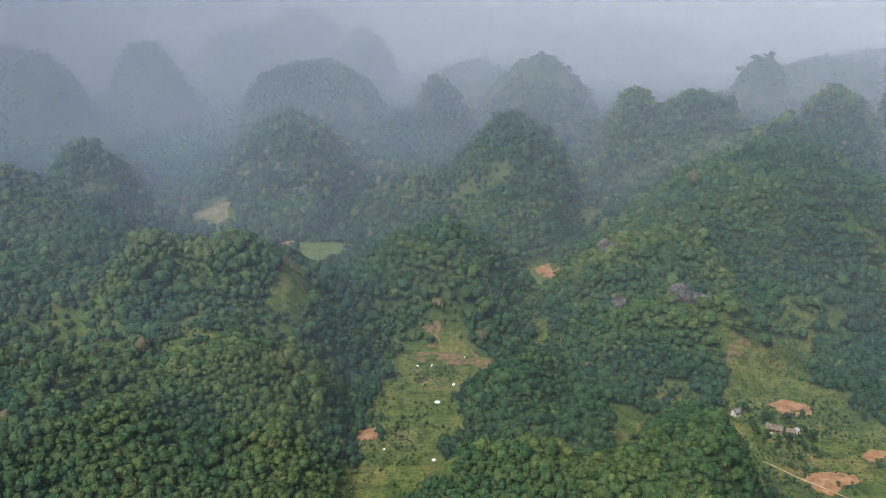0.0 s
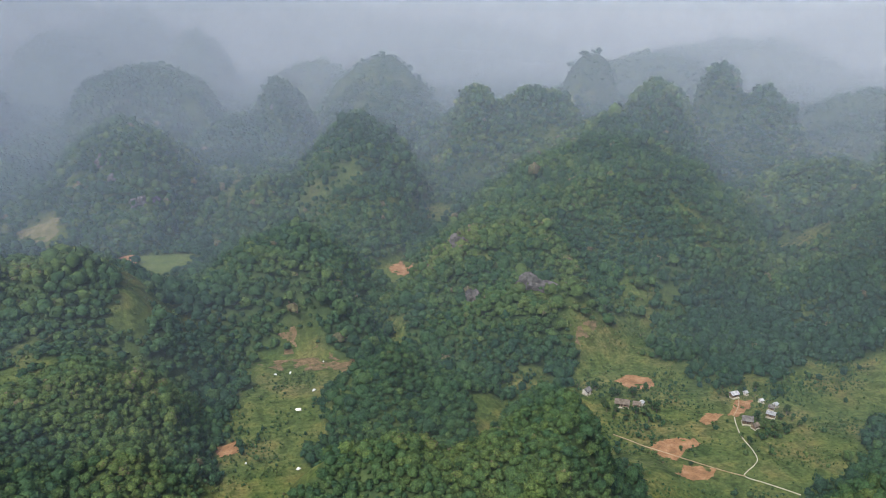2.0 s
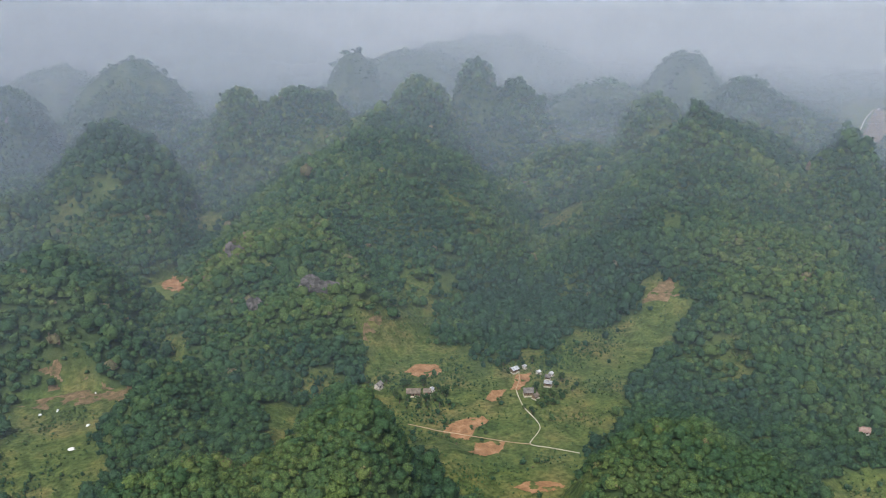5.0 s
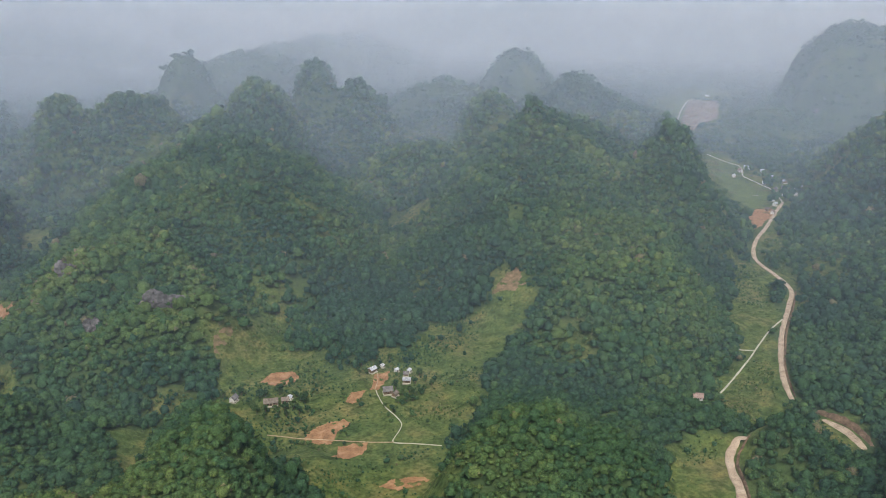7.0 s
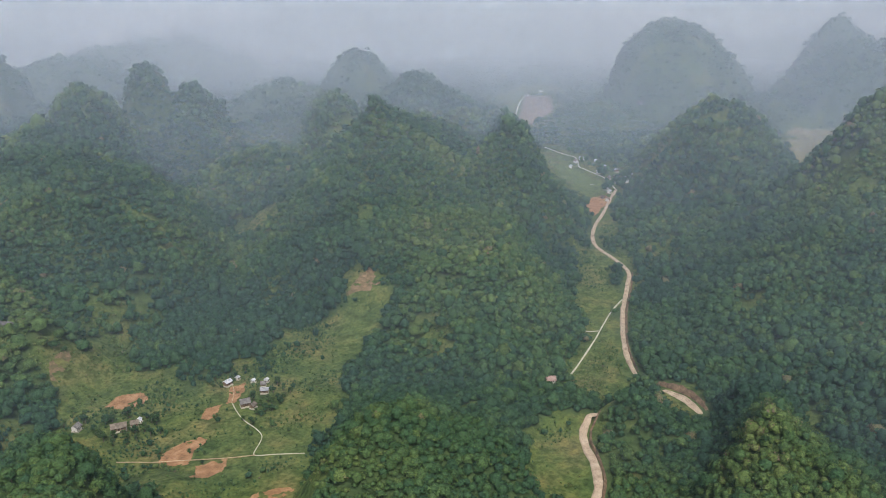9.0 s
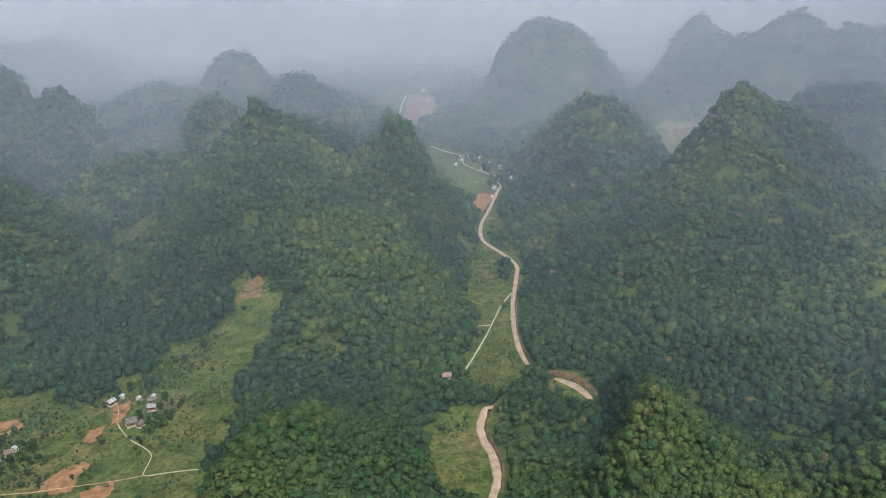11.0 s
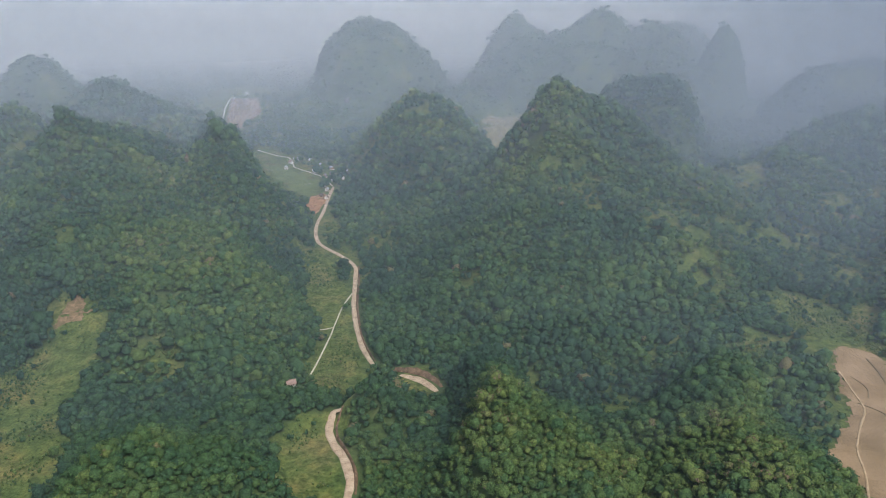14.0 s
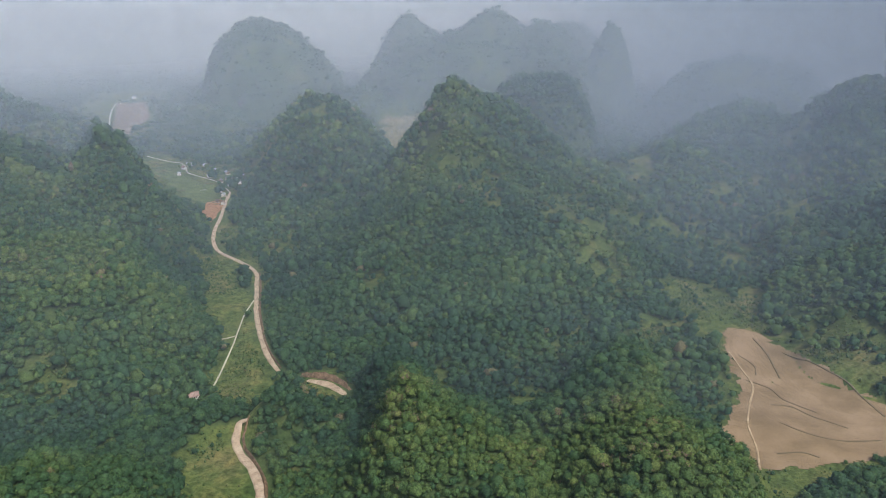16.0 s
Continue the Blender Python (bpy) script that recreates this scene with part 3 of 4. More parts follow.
way(BUND, 0.6, "low dark earth bund across the basin", [(387.7, -102.5), (390.8, -115.7), (387.9, -123.4)])
way(BUND, 0.5, "low dark earth bund across the basin", [(470.0, -100.0), (462.0, -112.0), (448.0, -118.0), (436.0, -133.0)])
way(BUND, 0.5, "low dark earth bund across the basin", [(505.0, -101.0), (492.0, -108.0), (478.0, -107.0)])
way(BUND, 0.5, "low dark earth bund across the basin", [(420.0, -110.0), (410.0, -124.0), (407.0, -140.0), (412.0, -160.0)])
way(BUND, 1.3, "low earth bund between harvested terraces", [(1334.3, 895.1), (1352.4, 874.9), (1360.8, 848.6)])
way(BUND, 1.3, "low earth bund between harvested terraces", [(1377.9, 922.0), (1397.5, 899.7), (1407.9, 871.6)])
way(BUND, 1.3, "low earth bund between harvested terraces", [(1281.1, 862.6), (1301.0, 845.0), (1309.0, 819.7)])
way(BUND, 1.3, "low earth bund between harvested terraces", [(1438.7, 957.1), (1455.7, 933.0), (1457.7, 899.6)])
way(BUND, 1.3, "low earth bund between harvested terraces", [(1234.2, 833.6), (1245.3, 818.6), (1246.8, 797.3)])
way(BUND, 0.9, "low bund between green terraces", [(876.0, 558.7), (978.8, 607.5), (972.9, 587.4)])
way(BUND, 0.9, "low bund between green terraces", [(876.8, 551.9), (940.4, 576.4), (938.8, 560.1)])
way(CONCRETE, 0.9, "low bund between green terraces", [(851.8, 467.3), (859.7, 463.0), (865.5, 457.3)])
way(BUND, 0.9, "low bund between green terraces", [(882.4, 479.8), (889.0, 467.5), (894.3, 454.5)])
way(BUND, 0.9, "low bund between green terraces", [(846.7, 505.9), (848.2, 494.8), (847.5, 482.6)])
# WAY end
# PATCH begin
field(SOIL, "bare reddish earth of a tilled plot", [(179.0, 337.0), (187.0, 343.0), (196.0, 343.0), (204.0, 344.0), (207.0, 337.0), (196.0, 330.0), (191.0, 325.0), (182.0, 325.0)])
field(SOIL, "bare reddish earth of a small plot", [(178.9, 310.1), (191.0, 320.0), (205.0, 313.0), (195.0, 307.0), (187.0, 307.0)])
field(SOIL, "bare earth of a plot at the valley edge", [(186.0, 277.0), (194.0, 278.0), (204.0, 273.0), (209.1, 266.8), (202.6, 265.5), (191.0, 269.0)])
field(SOIL, "bare red earth beside the farm track", [(220.0, 359.0), (228.0, 367.0), (237.0, 364.0), (227.0, 355.0), (221.0, 354.0)])
field(SOIL, "raw red earth of a slope cutting", [(191.0, 413.0), (202.0, 419.0), (216.0, 413.0), (212.0, 402.0), (197.0, 401.0)])
field(CHURNED, "red washed-out earth on a slope", [(177.0, 446.0), (183.0, 457.0), (191.0, 461.0), (198.0, 463.0), (190.0, 453.0), (180.0, 445.0)])
field(SOIL, "trodden earth yard among the farmhouses", [(238.0, 362.0), (252.0, 377.0), (264.0, 375.0), (250.0, 362.0), (241.0, 358.0)])
field(SOIL, "pale bare earth at a field corner", [(-163.0, 709.0), (-147.0, 730.0), (-141.0, 713.0), (-120.0, 575.0)])
field(CROP, "even green crop in a hollow", [(-140.0, 722.0), (-89.0, 719.0), (-96.0, 689.0), (-111.0, 656.0), (-129.0, 678.0)])
field(SOIL, "bare orange earth in a hollow", [(80.0, 651.0), (92.0, 664.0), (100.0, 610.0), (103.0, 534.0), (93.0, 609.0)])
field(CROP, "pale green crop in a hollow", [(62.6, 644.0), (79.0, 648.0), (91.0, 612.0), (82.8, 604.4)])
field(CHURNED, "brown churned earth at the head of the meadow", [(-32, 478), (-9, 488), (21, 482), (33, 473), (24, 459), (-9, 463)])
field(CHURNED, "brown landslip earth below the trees", [(-15, 492), (-3, 495), (2, 491), (-3, 489)])
field(STRAW, "dry yellow grass in a far hollow", [(-270.3, 820.6), (-231.0, 817.0), (-225.0, 798.0), (-243.0, 774.8), (-258.2, 799.3)])
field(SOIL, "trodden bare earth in the meadow", [(-48.0, 383.0), (-37.0, 387.0), (-35.0, 377.0), (-44.0, 372.0)])
field(BASIN, "drained muddy basin of pale brown earth", [(541.0, -94.0), (552.0, -105.0), (547.0, -120.0), (523.6, -132.2), (469.9, -158.7), (457.3, -176.0), (432.0, -190.2), (399.0, -170.0), (384.0, -131.0), (372.0, -93.0), (330.6, -65.5), (390.8, -69.8), (458.0, -95.0), (497.0, -93.0)])
field(CROP, "green rice terraces by the village", [(894.3, 561.5), (929.0, 551.0), (870.0, 447.0), (788.0, 430.0), (823.0, 469.0), (878.8, 529.5)])
field(SOIL, "ploughed brown plot by the road", [(771.0, 431.0), (832.0, 429.0), (807.0, 413.0), (731.0, 391.0)])
field(TERRACE, "pale brown harvested terraces", [(1130.1, 767.3), (1506.0, 995.0), (1541.0, 949.0), (1358.0, 831.0), (1191.0, 770.0)])
field(CROP, "far pale green paddies", [(1017.0, 741.0), (1560.0, 1048.0), (1496.0, 997.0), (1263.0, 863.0)])
field(STRAW, "grey-brown dry field in a gap", [(1352.0, 380.0), (1481.0, 322.0), (820.0, 201.0)])
field(CHURNED, "brown landslip earth on the slope", [(380.6, 409.4), (415.0, 413.0), (405.2, 395.2), (393.0, 391.0)])
field(CHURNED, "dry brown earth on the hill foot", [(755.4, 470.5), (751.0, 447.0), (696.0, 411.0), (684.0, 420.0)])
# PATCH end


# ---- forest ----
rng = np.random.default_rng(7)


def scatter(near, far, step, bushes=0.0):
    """Jittered places over the seen sector between two distances."""
    n = int(2 * far / step)
    gx, gy = np.meshgrid(np.arange(-n // 2, n // 2 + 1) * step, np.arange(-n // 2, n // 2 + 1) * step)
    x = gx.ravel() + rng.uniform(-0.45, 0.45, gx.size) * step
    y = gy.ravel() + rng.uniform(-0.45, 0.45, gx.size) * step
    d, b = np.hypot(x, y), np.degrees(np.arctan2(x, y))
    ok = (d > near) & (d <= far) & (b > -35) & (b < 114)
    x, y = x[ok], y[ok]
    open_land = np.where(on_bare(x, y), 0.0, wooded(x, y))
    if bushes:
        bare = on_bare(x, y)
        ok = (open_land < 0.6) & (rng.uniform(size=x.size) < bushes * (0.05 + 0.9 * np.clip(0.2 + rough(x, y, 24, 77), 0, 1))) & (~bare | (rng.uniform(size=x.size) < 0.004) & ~on_way(x, y))
    else:
        ok = rng.uniform(size=x.size) < open_land
    return x[ok], y[ok]


def blob(rings, sides):
    """A unit ball of few faces, as places and triangles."""
    co = [(0, 0, 1.0)]
    for i in range(1, rings):
        p = math.pi * i / rings
        for j in range(sides):
            q = 2 * math.pi * (j + 0.5 * (i % 2)) / sides
            co.append((math.sin(p) * math.cos(q), math.sin(p) * math.sin(q), math.cos(p)))
    tri = [(0, 1 + j, 1 + (j + 1) % sides) for j in range(sides)]
    for i in range(rings - 2):
        a, b = 1 + i * sides, 1 + (i + 1) * sides
        for j in range(sides):
            k = (j + 1) % sides
            tri += [(a + j, b + j, b + k), (a + j, b + k, a + k)]
    return np.array(co), np.array(tri)


def crowns(name, x, y, size, tufts, rings, sides, label, shift=0.0, leaf=0.34, rise=1.0, mixed=0.16, ruffle=0.4):
    """A stretch of forest: rounded, lumpy crowns with tufts of leaves lying over them, in one mesh."""
    n = len(x)
    z = land(x, y)
    size = size * np.clip(np.exp(0.31 * rng.standard_normal(n)), 0.5, 2.0) * (1 + 0.22 * value_noise(x, y, 26, 51))
    tall = rise * rng.uniform(0.75, 1.2, n) * (1 + 0.2 * value_noise(x, y, 40, 53))
    # yellower crests, bluer feet; ribs also paints light ridges, dark gullies into the tint
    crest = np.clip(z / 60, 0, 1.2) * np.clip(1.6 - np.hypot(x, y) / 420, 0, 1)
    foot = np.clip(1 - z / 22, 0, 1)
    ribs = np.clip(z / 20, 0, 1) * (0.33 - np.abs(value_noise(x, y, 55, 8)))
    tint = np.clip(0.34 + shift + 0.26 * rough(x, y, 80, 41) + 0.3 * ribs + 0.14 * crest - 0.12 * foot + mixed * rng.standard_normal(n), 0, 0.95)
    tint[rng.uniform(size=n) < 0.003] = 1.0
    ball, tri = blob(rings, sides)
    middle = np.stack([x, y, z + size * (0.3 + 0.8 * tall) * rng.uniform(0.7, 1.35, n)], -1)[:, None]
    lean = rng.standard_normal((n, 4, 3))
    lean /= np.linalg.norm(lean, axis=-1, keepdims=True)

    def lumps(ways):
        """How far the crown reaches in each direction: a few broad lobes."""
        near = np.einsum("nvi,nki->nvk", ways, lean)
        return 0.74 + 0.36 * np.clip(near, 0, 1).max(-1) ** 2

    p = ball[None] * (lumps(np.broadcast_to(ball, (n, *ball.shape))) * rng.uniform(0.86, 1.1, (n, len(ball))))[..., None] * size[:, None, None]
    p[..., 2] *= tall[:, None]
    way_out = rng.standard_normal((n, tufts, 3))
    way_out[..., 2] = np.abs(way_out[..., 2]) * 1.1 - 0.3
    way_out /= np.linalg.norm(way_out, axis=-1, keepdims=True)
    facing = way_out + ruffle * rng.standard_normal((n, tufts, 3)) + (0, 0, 0.25)
    side = np.cross(facing, rng.standard_normal((n, tufts, 3)))
    side /= np.linalg.norm(side, axis=-1, keepdims=True) + 1e-9
    other = np.cross(facing, side)
    other /= np.linalg.norm(other, axis=-1, keepdims=True) + 1e-9
    out = way_out * size[:, None, None] * (lumps(way_out) * rng.uniform(0.94, 1.16, (n, tufts)))[..., None]
    out[..., 2] *= tall[:, None]
    s = size[:, None, None] * rng.uniform(0.45, 1.0, (n, tufts, 1)) * leaf
    c = middle + out
    q = np.stack([c + side * s, c - 0.5 * side * s + 0.9 * other * s, c - 0.5 * side * s - 0.9 * other * s], 2)
    co = np.concatenate([(p + middle).reshape(-1, 3), q.reshape(-1, 3)])
    first = n * len(ball)
    faces = np.concatenate([(np.arange(n)[:, None, None] * len(ball) + tri[None]).reshape(-1, 3), np.arange(n * tufts * 3).reshape(-1, 3) + first])
    own = np.clip(tint[:, None] + rng.uniform(-0.14, 0.2, (n, tufts)), 0, 1)
    me = raw_mesh(name, co, faces, smooth=True)
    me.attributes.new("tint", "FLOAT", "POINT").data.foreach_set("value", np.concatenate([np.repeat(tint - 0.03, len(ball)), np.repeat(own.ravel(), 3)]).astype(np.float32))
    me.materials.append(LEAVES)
    return tagged(new(name, me), label, "forest", kind="stuff")


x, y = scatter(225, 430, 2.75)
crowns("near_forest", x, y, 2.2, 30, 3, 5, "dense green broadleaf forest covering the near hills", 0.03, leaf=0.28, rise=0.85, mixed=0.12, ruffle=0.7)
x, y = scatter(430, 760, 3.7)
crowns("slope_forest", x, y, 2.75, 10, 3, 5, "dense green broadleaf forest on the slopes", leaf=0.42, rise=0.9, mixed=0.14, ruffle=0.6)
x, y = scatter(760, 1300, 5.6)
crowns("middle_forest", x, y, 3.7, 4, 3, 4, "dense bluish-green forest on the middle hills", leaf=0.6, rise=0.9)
x, y = scatter(1300, 2300, 10.5)
crowns("far_forest", x, y, 4.6, 1, 3, 3, "hazy forest on the far hills", rise=0.5, mixed=0.06)
x, y = scatter(2300, 3300, 34)
crowns("farthest_forest", x, y, 9, 2, 3, 3, "dim forest on the farthest hills", rise=0.4, mixed=0.04)
x, y = scatter(230, 800, 6.0, bushes=0.3)
crowns("thicket", x, y, 1.5, 12, 3, 4, "rounded green thickets scattered over the grass", 0.2)
x, y = scatter(230, 800, 2.2, bushes=1.0)
crowns("scrub", x, y, 0.7, 6, 3, 3, "low green bushes scattered over the grass", 0.42)


# ---- haze: upright see-through sheets added to imitate hazy air between the hills ----
def haze_sheet_material(name, colour):
    m = bpy.data.materials.new(name)
    m.use_nodes = True
    n, l = m.node_tree.nodes, m.node_tree.links
    n.clear()
    out, mixer, clear = n.new("ShaderNodeOutputMaterial"), n.new("ShaderNodeMixShader"), n.new("ShaderNodeBsdfTransparent")
    haze_diffuse, up = n.new("ShaderNodeBsdfDiffuse"), n.new("ShaderNodeCombineXYZ")
    haze_diffuse.inputs["Color"].default_value = (*colour, 1)
    up.inputs["Z"].default_value = 1.0
    l.new(up.outputs[0], haze_diffuse.inputs["Normal"])
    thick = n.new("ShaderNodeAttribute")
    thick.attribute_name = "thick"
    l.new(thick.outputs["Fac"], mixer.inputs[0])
    l.new(clear.outputs[0], mixer.inputs[1])
    l.new(haze_diffuse.outputs[0], mixer.inputs[2])
    l.new(mixer.outputs[0], out.inputs["Surface"])
    return m


NEAR_HAZE, FAR_HAZE, PALEST_HAZE = (0.38, 0.49, 0.65), (0.59, 0.665, 0.775), (0.91, 0.96, 1.0)
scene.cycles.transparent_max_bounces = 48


def haze_sheet_colour(distance):
    """Haze brightness put into the sheet colour: blue-grey near, paler with distance."""
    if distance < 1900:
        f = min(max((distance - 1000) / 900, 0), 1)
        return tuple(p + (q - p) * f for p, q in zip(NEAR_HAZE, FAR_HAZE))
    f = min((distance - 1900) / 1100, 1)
    return tuple(p + (q - p) * f for p, q in zip(FAR_HAZE, PALEST_HAZE))


def haze_sheet(distance, depth, k):
    """One upright sheet of painted haze that thins out towards the ground."""
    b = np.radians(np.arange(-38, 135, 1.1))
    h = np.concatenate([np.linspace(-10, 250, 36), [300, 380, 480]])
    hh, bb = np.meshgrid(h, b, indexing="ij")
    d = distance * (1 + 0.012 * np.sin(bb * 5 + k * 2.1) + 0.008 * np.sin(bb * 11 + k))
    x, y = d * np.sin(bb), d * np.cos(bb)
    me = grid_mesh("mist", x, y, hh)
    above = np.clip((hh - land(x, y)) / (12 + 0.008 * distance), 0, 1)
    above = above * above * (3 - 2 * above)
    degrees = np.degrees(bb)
    # thicker towards both sides, which also brightens the painted haze there
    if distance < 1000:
        side_boost = 1 + 0.8 * np.clip((degrees - 70) / 28, 0, 1) + 0.9 * np.clip((2 - degrees) / 22, 0, 1)
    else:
        side_boost = 1 + 0.35 * np.clip((30 - degrees) / 30, 0, 1) - 0.1 * np.clip((degrees - 50) / 15, 0, 1) + 1.6 * np.clip((degrees - 86) / 14, 0, 1)
    thick = above * depth * (1 + 0.15 * np.sin(bb * 7 + k * 1.7)) * side_boost
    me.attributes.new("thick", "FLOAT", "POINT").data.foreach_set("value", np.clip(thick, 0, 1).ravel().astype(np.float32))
    me.materials.append(haze_sheet_material("mist", haze_sheet_colour(distance)))
    return tagged(new("mist", me), "thin see-through sheet imitating pale haze between the hills", "mist", group="veils of haze", kind="stuff")


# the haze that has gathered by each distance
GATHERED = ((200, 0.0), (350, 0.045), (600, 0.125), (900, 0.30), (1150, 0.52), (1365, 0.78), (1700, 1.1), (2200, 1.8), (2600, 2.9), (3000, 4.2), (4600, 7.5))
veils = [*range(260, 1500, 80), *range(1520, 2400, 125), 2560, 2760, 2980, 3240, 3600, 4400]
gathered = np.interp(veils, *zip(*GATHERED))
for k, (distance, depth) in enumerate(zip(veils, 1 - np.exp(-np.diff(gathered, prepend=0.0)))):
    haze_sheet(distance, depth, k)


# ---- things ----
def part(name, bm, mat, parent, label=""):
    me = bpy.data.meshes.new(name)
    bm.to_mesh(me)
    bm.free()
    me.materials.append(mat)
    ob = new(name, me)
    ob.parent = parent
    return tagged(ob, label)


def box(bm, x0, x1, y0, y1, z0, z1):
    made = bmesh.ops.create_cube(bm, size=1.0)["verts"]
    for v in made:
        v.co = ((x0 + x1) / 2 + v.co.x * (x1 - x0), (y0 + y1) / 2 + v.co.y * (y1 - y0), (z0 + z1) / 2 + v.co.z * (z1 - z0))
    return made


def roof_slope(length, half, z_eave, z_ridge, sign, ribs):
    """One slope of a gable roof, a slab with raised ribs or courses."""
    bm = bmesh.new()
    n = 24 if ribs else 2
    rows = 2 if ribs else 10
    run, thick = half, 0.12
    top, under = [], []
    for i in range(n + 1):
        x = -length / 2 + length * i / n
        for j in range(rows + 1):
            f = j / rows
            bumpy = (0.05 * (i % 2)) if ribs else 0.05 * (j % 2)
            sag = -0.10 * math.sin(math.pi * i / n) * (1 - f) if not ribs else 0
            y, z = sign * run * (1 - f), z_eave + (z_ridge - z_eave) * f
            top.append(bm.verts.new((x, y, z + thick + bumpy + sag)))
            under.append(bm.verts.new((x, y, z)))
    w = rows + 1
    for i in range(n):
        for j in range(rows):
            a, b, c, d = i * w + j, (i + 1) * w + j, (i + 1) * w + j + 1, i * w + j + 1
            bm.faces.new([top[k] for k in (a, b, c, d)])
            bm.faces.new([under[k] for k in (d, c, b, a)])
    for i in range(n):
        a, b = i * w, (i + 1) * w
        bm.faces.new([top[a], under[a], under[b], top[b]])
    for j in range(rows):
        for i in (0, n):
            a, b = i * w + j, i * w + j + 1
            bm.faces.new([top[a], top[b], under[b], under[a]])
    bmesh.ops.recalc_face_normals(bm, faces=bm.faces)
    return bm


def farmhouse(x, y, length, depth, tall, turn, roof, label):
    """A small gabled house: walls with a doorway and windows, roof slopes, ridge, posts along the front."""
    z = float(min(land(x + dx, y + dy) for dx in (-2, 0, 2) for dy in (-2, 0, 2)))
    house = new("house" if length > 3.3 else "shed")
    wall_mat = PLASTER if roof in (RED_TILES,) or "white" in label else BOARDS
    t, L, D = 0.15, length / 2, depth / 2
    rise = depth * (0.42 if roof in (THATCH, TILES, RED_TILES) else 0.28)
    for name, spec in (("back_wall", (-L, L, D - t, D)), ("side_wall", (-L, -L + t, -D + t, D - t)), ("side_wall", (L - t, L, -D + t, D - t))):
        bm = bmesh.new()
        box(bm, *spec, 0, tall)
        if name == "side_wall":
            x0, x1 = spec[:2]
            v = [bm.verts.new(p) for p in ((x0, -D + t, tall), (x0, D - t, tall), (x0, 0, tall + rise * 0.92), (x1, -D + t, tall), (x1, D - t, tall), (x1, 0, tall + rise * 0.92))]
            for f in ((0, 1, 2), (5, 4, 3), (0, 2, 5, 3), (2, 1, 4, 5)):
                bm.faces.new([v[k] for k in f])
        part(name, bm, wall_mat, house)
    bm = bmesh.new()
    door_w, sill, head = 0.9, tall * 0.4, tall * 0.78
    cuts = [-L, -L * 0.65, -L * 0.3, -door_w / 2, door_w / 2, L * 0.3, L * 0.65, L]
    for k, (a, b) in enumerate(zip(cuts, cuts[1:])):
        if k == 3:
            box(bm, a, b, -D, -D + t, tall * 0.82, tall)
        elif k in (1, 5):
            box(bm, a, b, -D, -D + t, 0, sill)
            box(bm, a, b, -D, -D + t, head, tall)
        else:
            box(bm, a, b, -D, -D + t, 0, tall)
    part("front_wall", bm, wall_mat, house)
    bm = bmesh.new()
    box(bm, -door_w / 2, door_w / 2, -D + 0.05, -D + 0.10, 0, tall * 0.82)
    part("door", bm, DARK_WOOD, house, "dark plank door")
    for a, b in ((cuts[1], cuts[2]), (cuts[5], cuts[6])):
        bm = bmesh.new()
        box(bm, a, b, -D + 0.06, -D + 0.09, sill, head)
        box(bm, a, b, -D - 0.03, -D + 0.05, sill, sill + 0.06)
        box(bm, (a + b) / 2 - 0.03, (a + b) / 2 + 0.03, -D + 0.01, -D + 0.05, sill, head)
        part("window_shutter", bm, DARK_WOOD, house, "dark wooden shutter")
    ribs = roof in (SHEET_METAL, SHEET_GREY)
    for sign in (-1, 1):
        part("roof_slope", roof_slope(length + 1.0, D + 0.6, tall - rise * 0.6 / D + 0.02, tall + rise, sign, ribs), roof, house)
    bm = bmesh.new()
    bmesh.ops.create_cone(bm, cap_ends=True, segments=8, radius1=0.14, radius2=0.14, depth=length + 1.0, matrix=Matrix.Translation((0, 0, tall + rise + 0.12)) @ Matrix.Rotation(math.pi / 2, 4, "Y"))
    part("ridge_cap", bm, roof, house)
    bm = bmesh.new()
    box(bm, -L - 0.3, L + 0.3, -D - 0.9, D + 0.3, -1.4, -0.002)
    part("plinth", bm, CONCRETE, house, "low pale plinth")
    for px in (-L, -L / 3, L / 3, L):
        bm = bmesh.new()
        bmesh.ops.create_cone(bm, cap_ends=True, segments=6, radius1=0.08, radius2=0.07, depth=tall - 0.4, matrix=Matrix.Translation((px, -D - 0.45, tall / 2 - 0.2)))
        part("post", bm, DARK_WOOD, house)
    house.matrix_world = pose(x, y, z + 0.7, 0, 0, turn)
    return tagged(house, label, "house" if length > 3.3 else "shed", group="village houses" if length > 3.3 else "sheds")


def white_sheet(x, y, length, depth, turn):
    """A crumpled sheet of plastic spread over a low heap on the grass."""
    n = 14
    u, v = np.meshgrid(np.linspace(-1, 1, n), np.linspace(-1, 1, n))
    px, py = u * length / 2 * (1 + 0.12 * np.sin(v * 4)), v * depth / 2 * (1 + 0.15 * np.sin(u * 3 + 1))
    up = 0.75 * np.clip(1 - np.maximum(np.abs(u), np.abs(v)) ** 3, 0, 1) + 0.10 * value_noise(px + x, py + y, 0.5, 5)
    me = grid_mesh("plastic_sheet", px, py, up)
    me.materials.append(WHITE_PLASTIC)
    ob = new("plastic_sheet", me)
    solid = ob.modifiers.new("thickness", "SOLIDIFY")
    solid.thickness = 0.03
    ob.matrix_world = pose(x, y, float(land(x, y)) + 0.25, 0, 0, turn)
    return tagged(ob, "white plastic sheet spread over a heap on the grass", "plastic sheet", group="white plastic sheets")


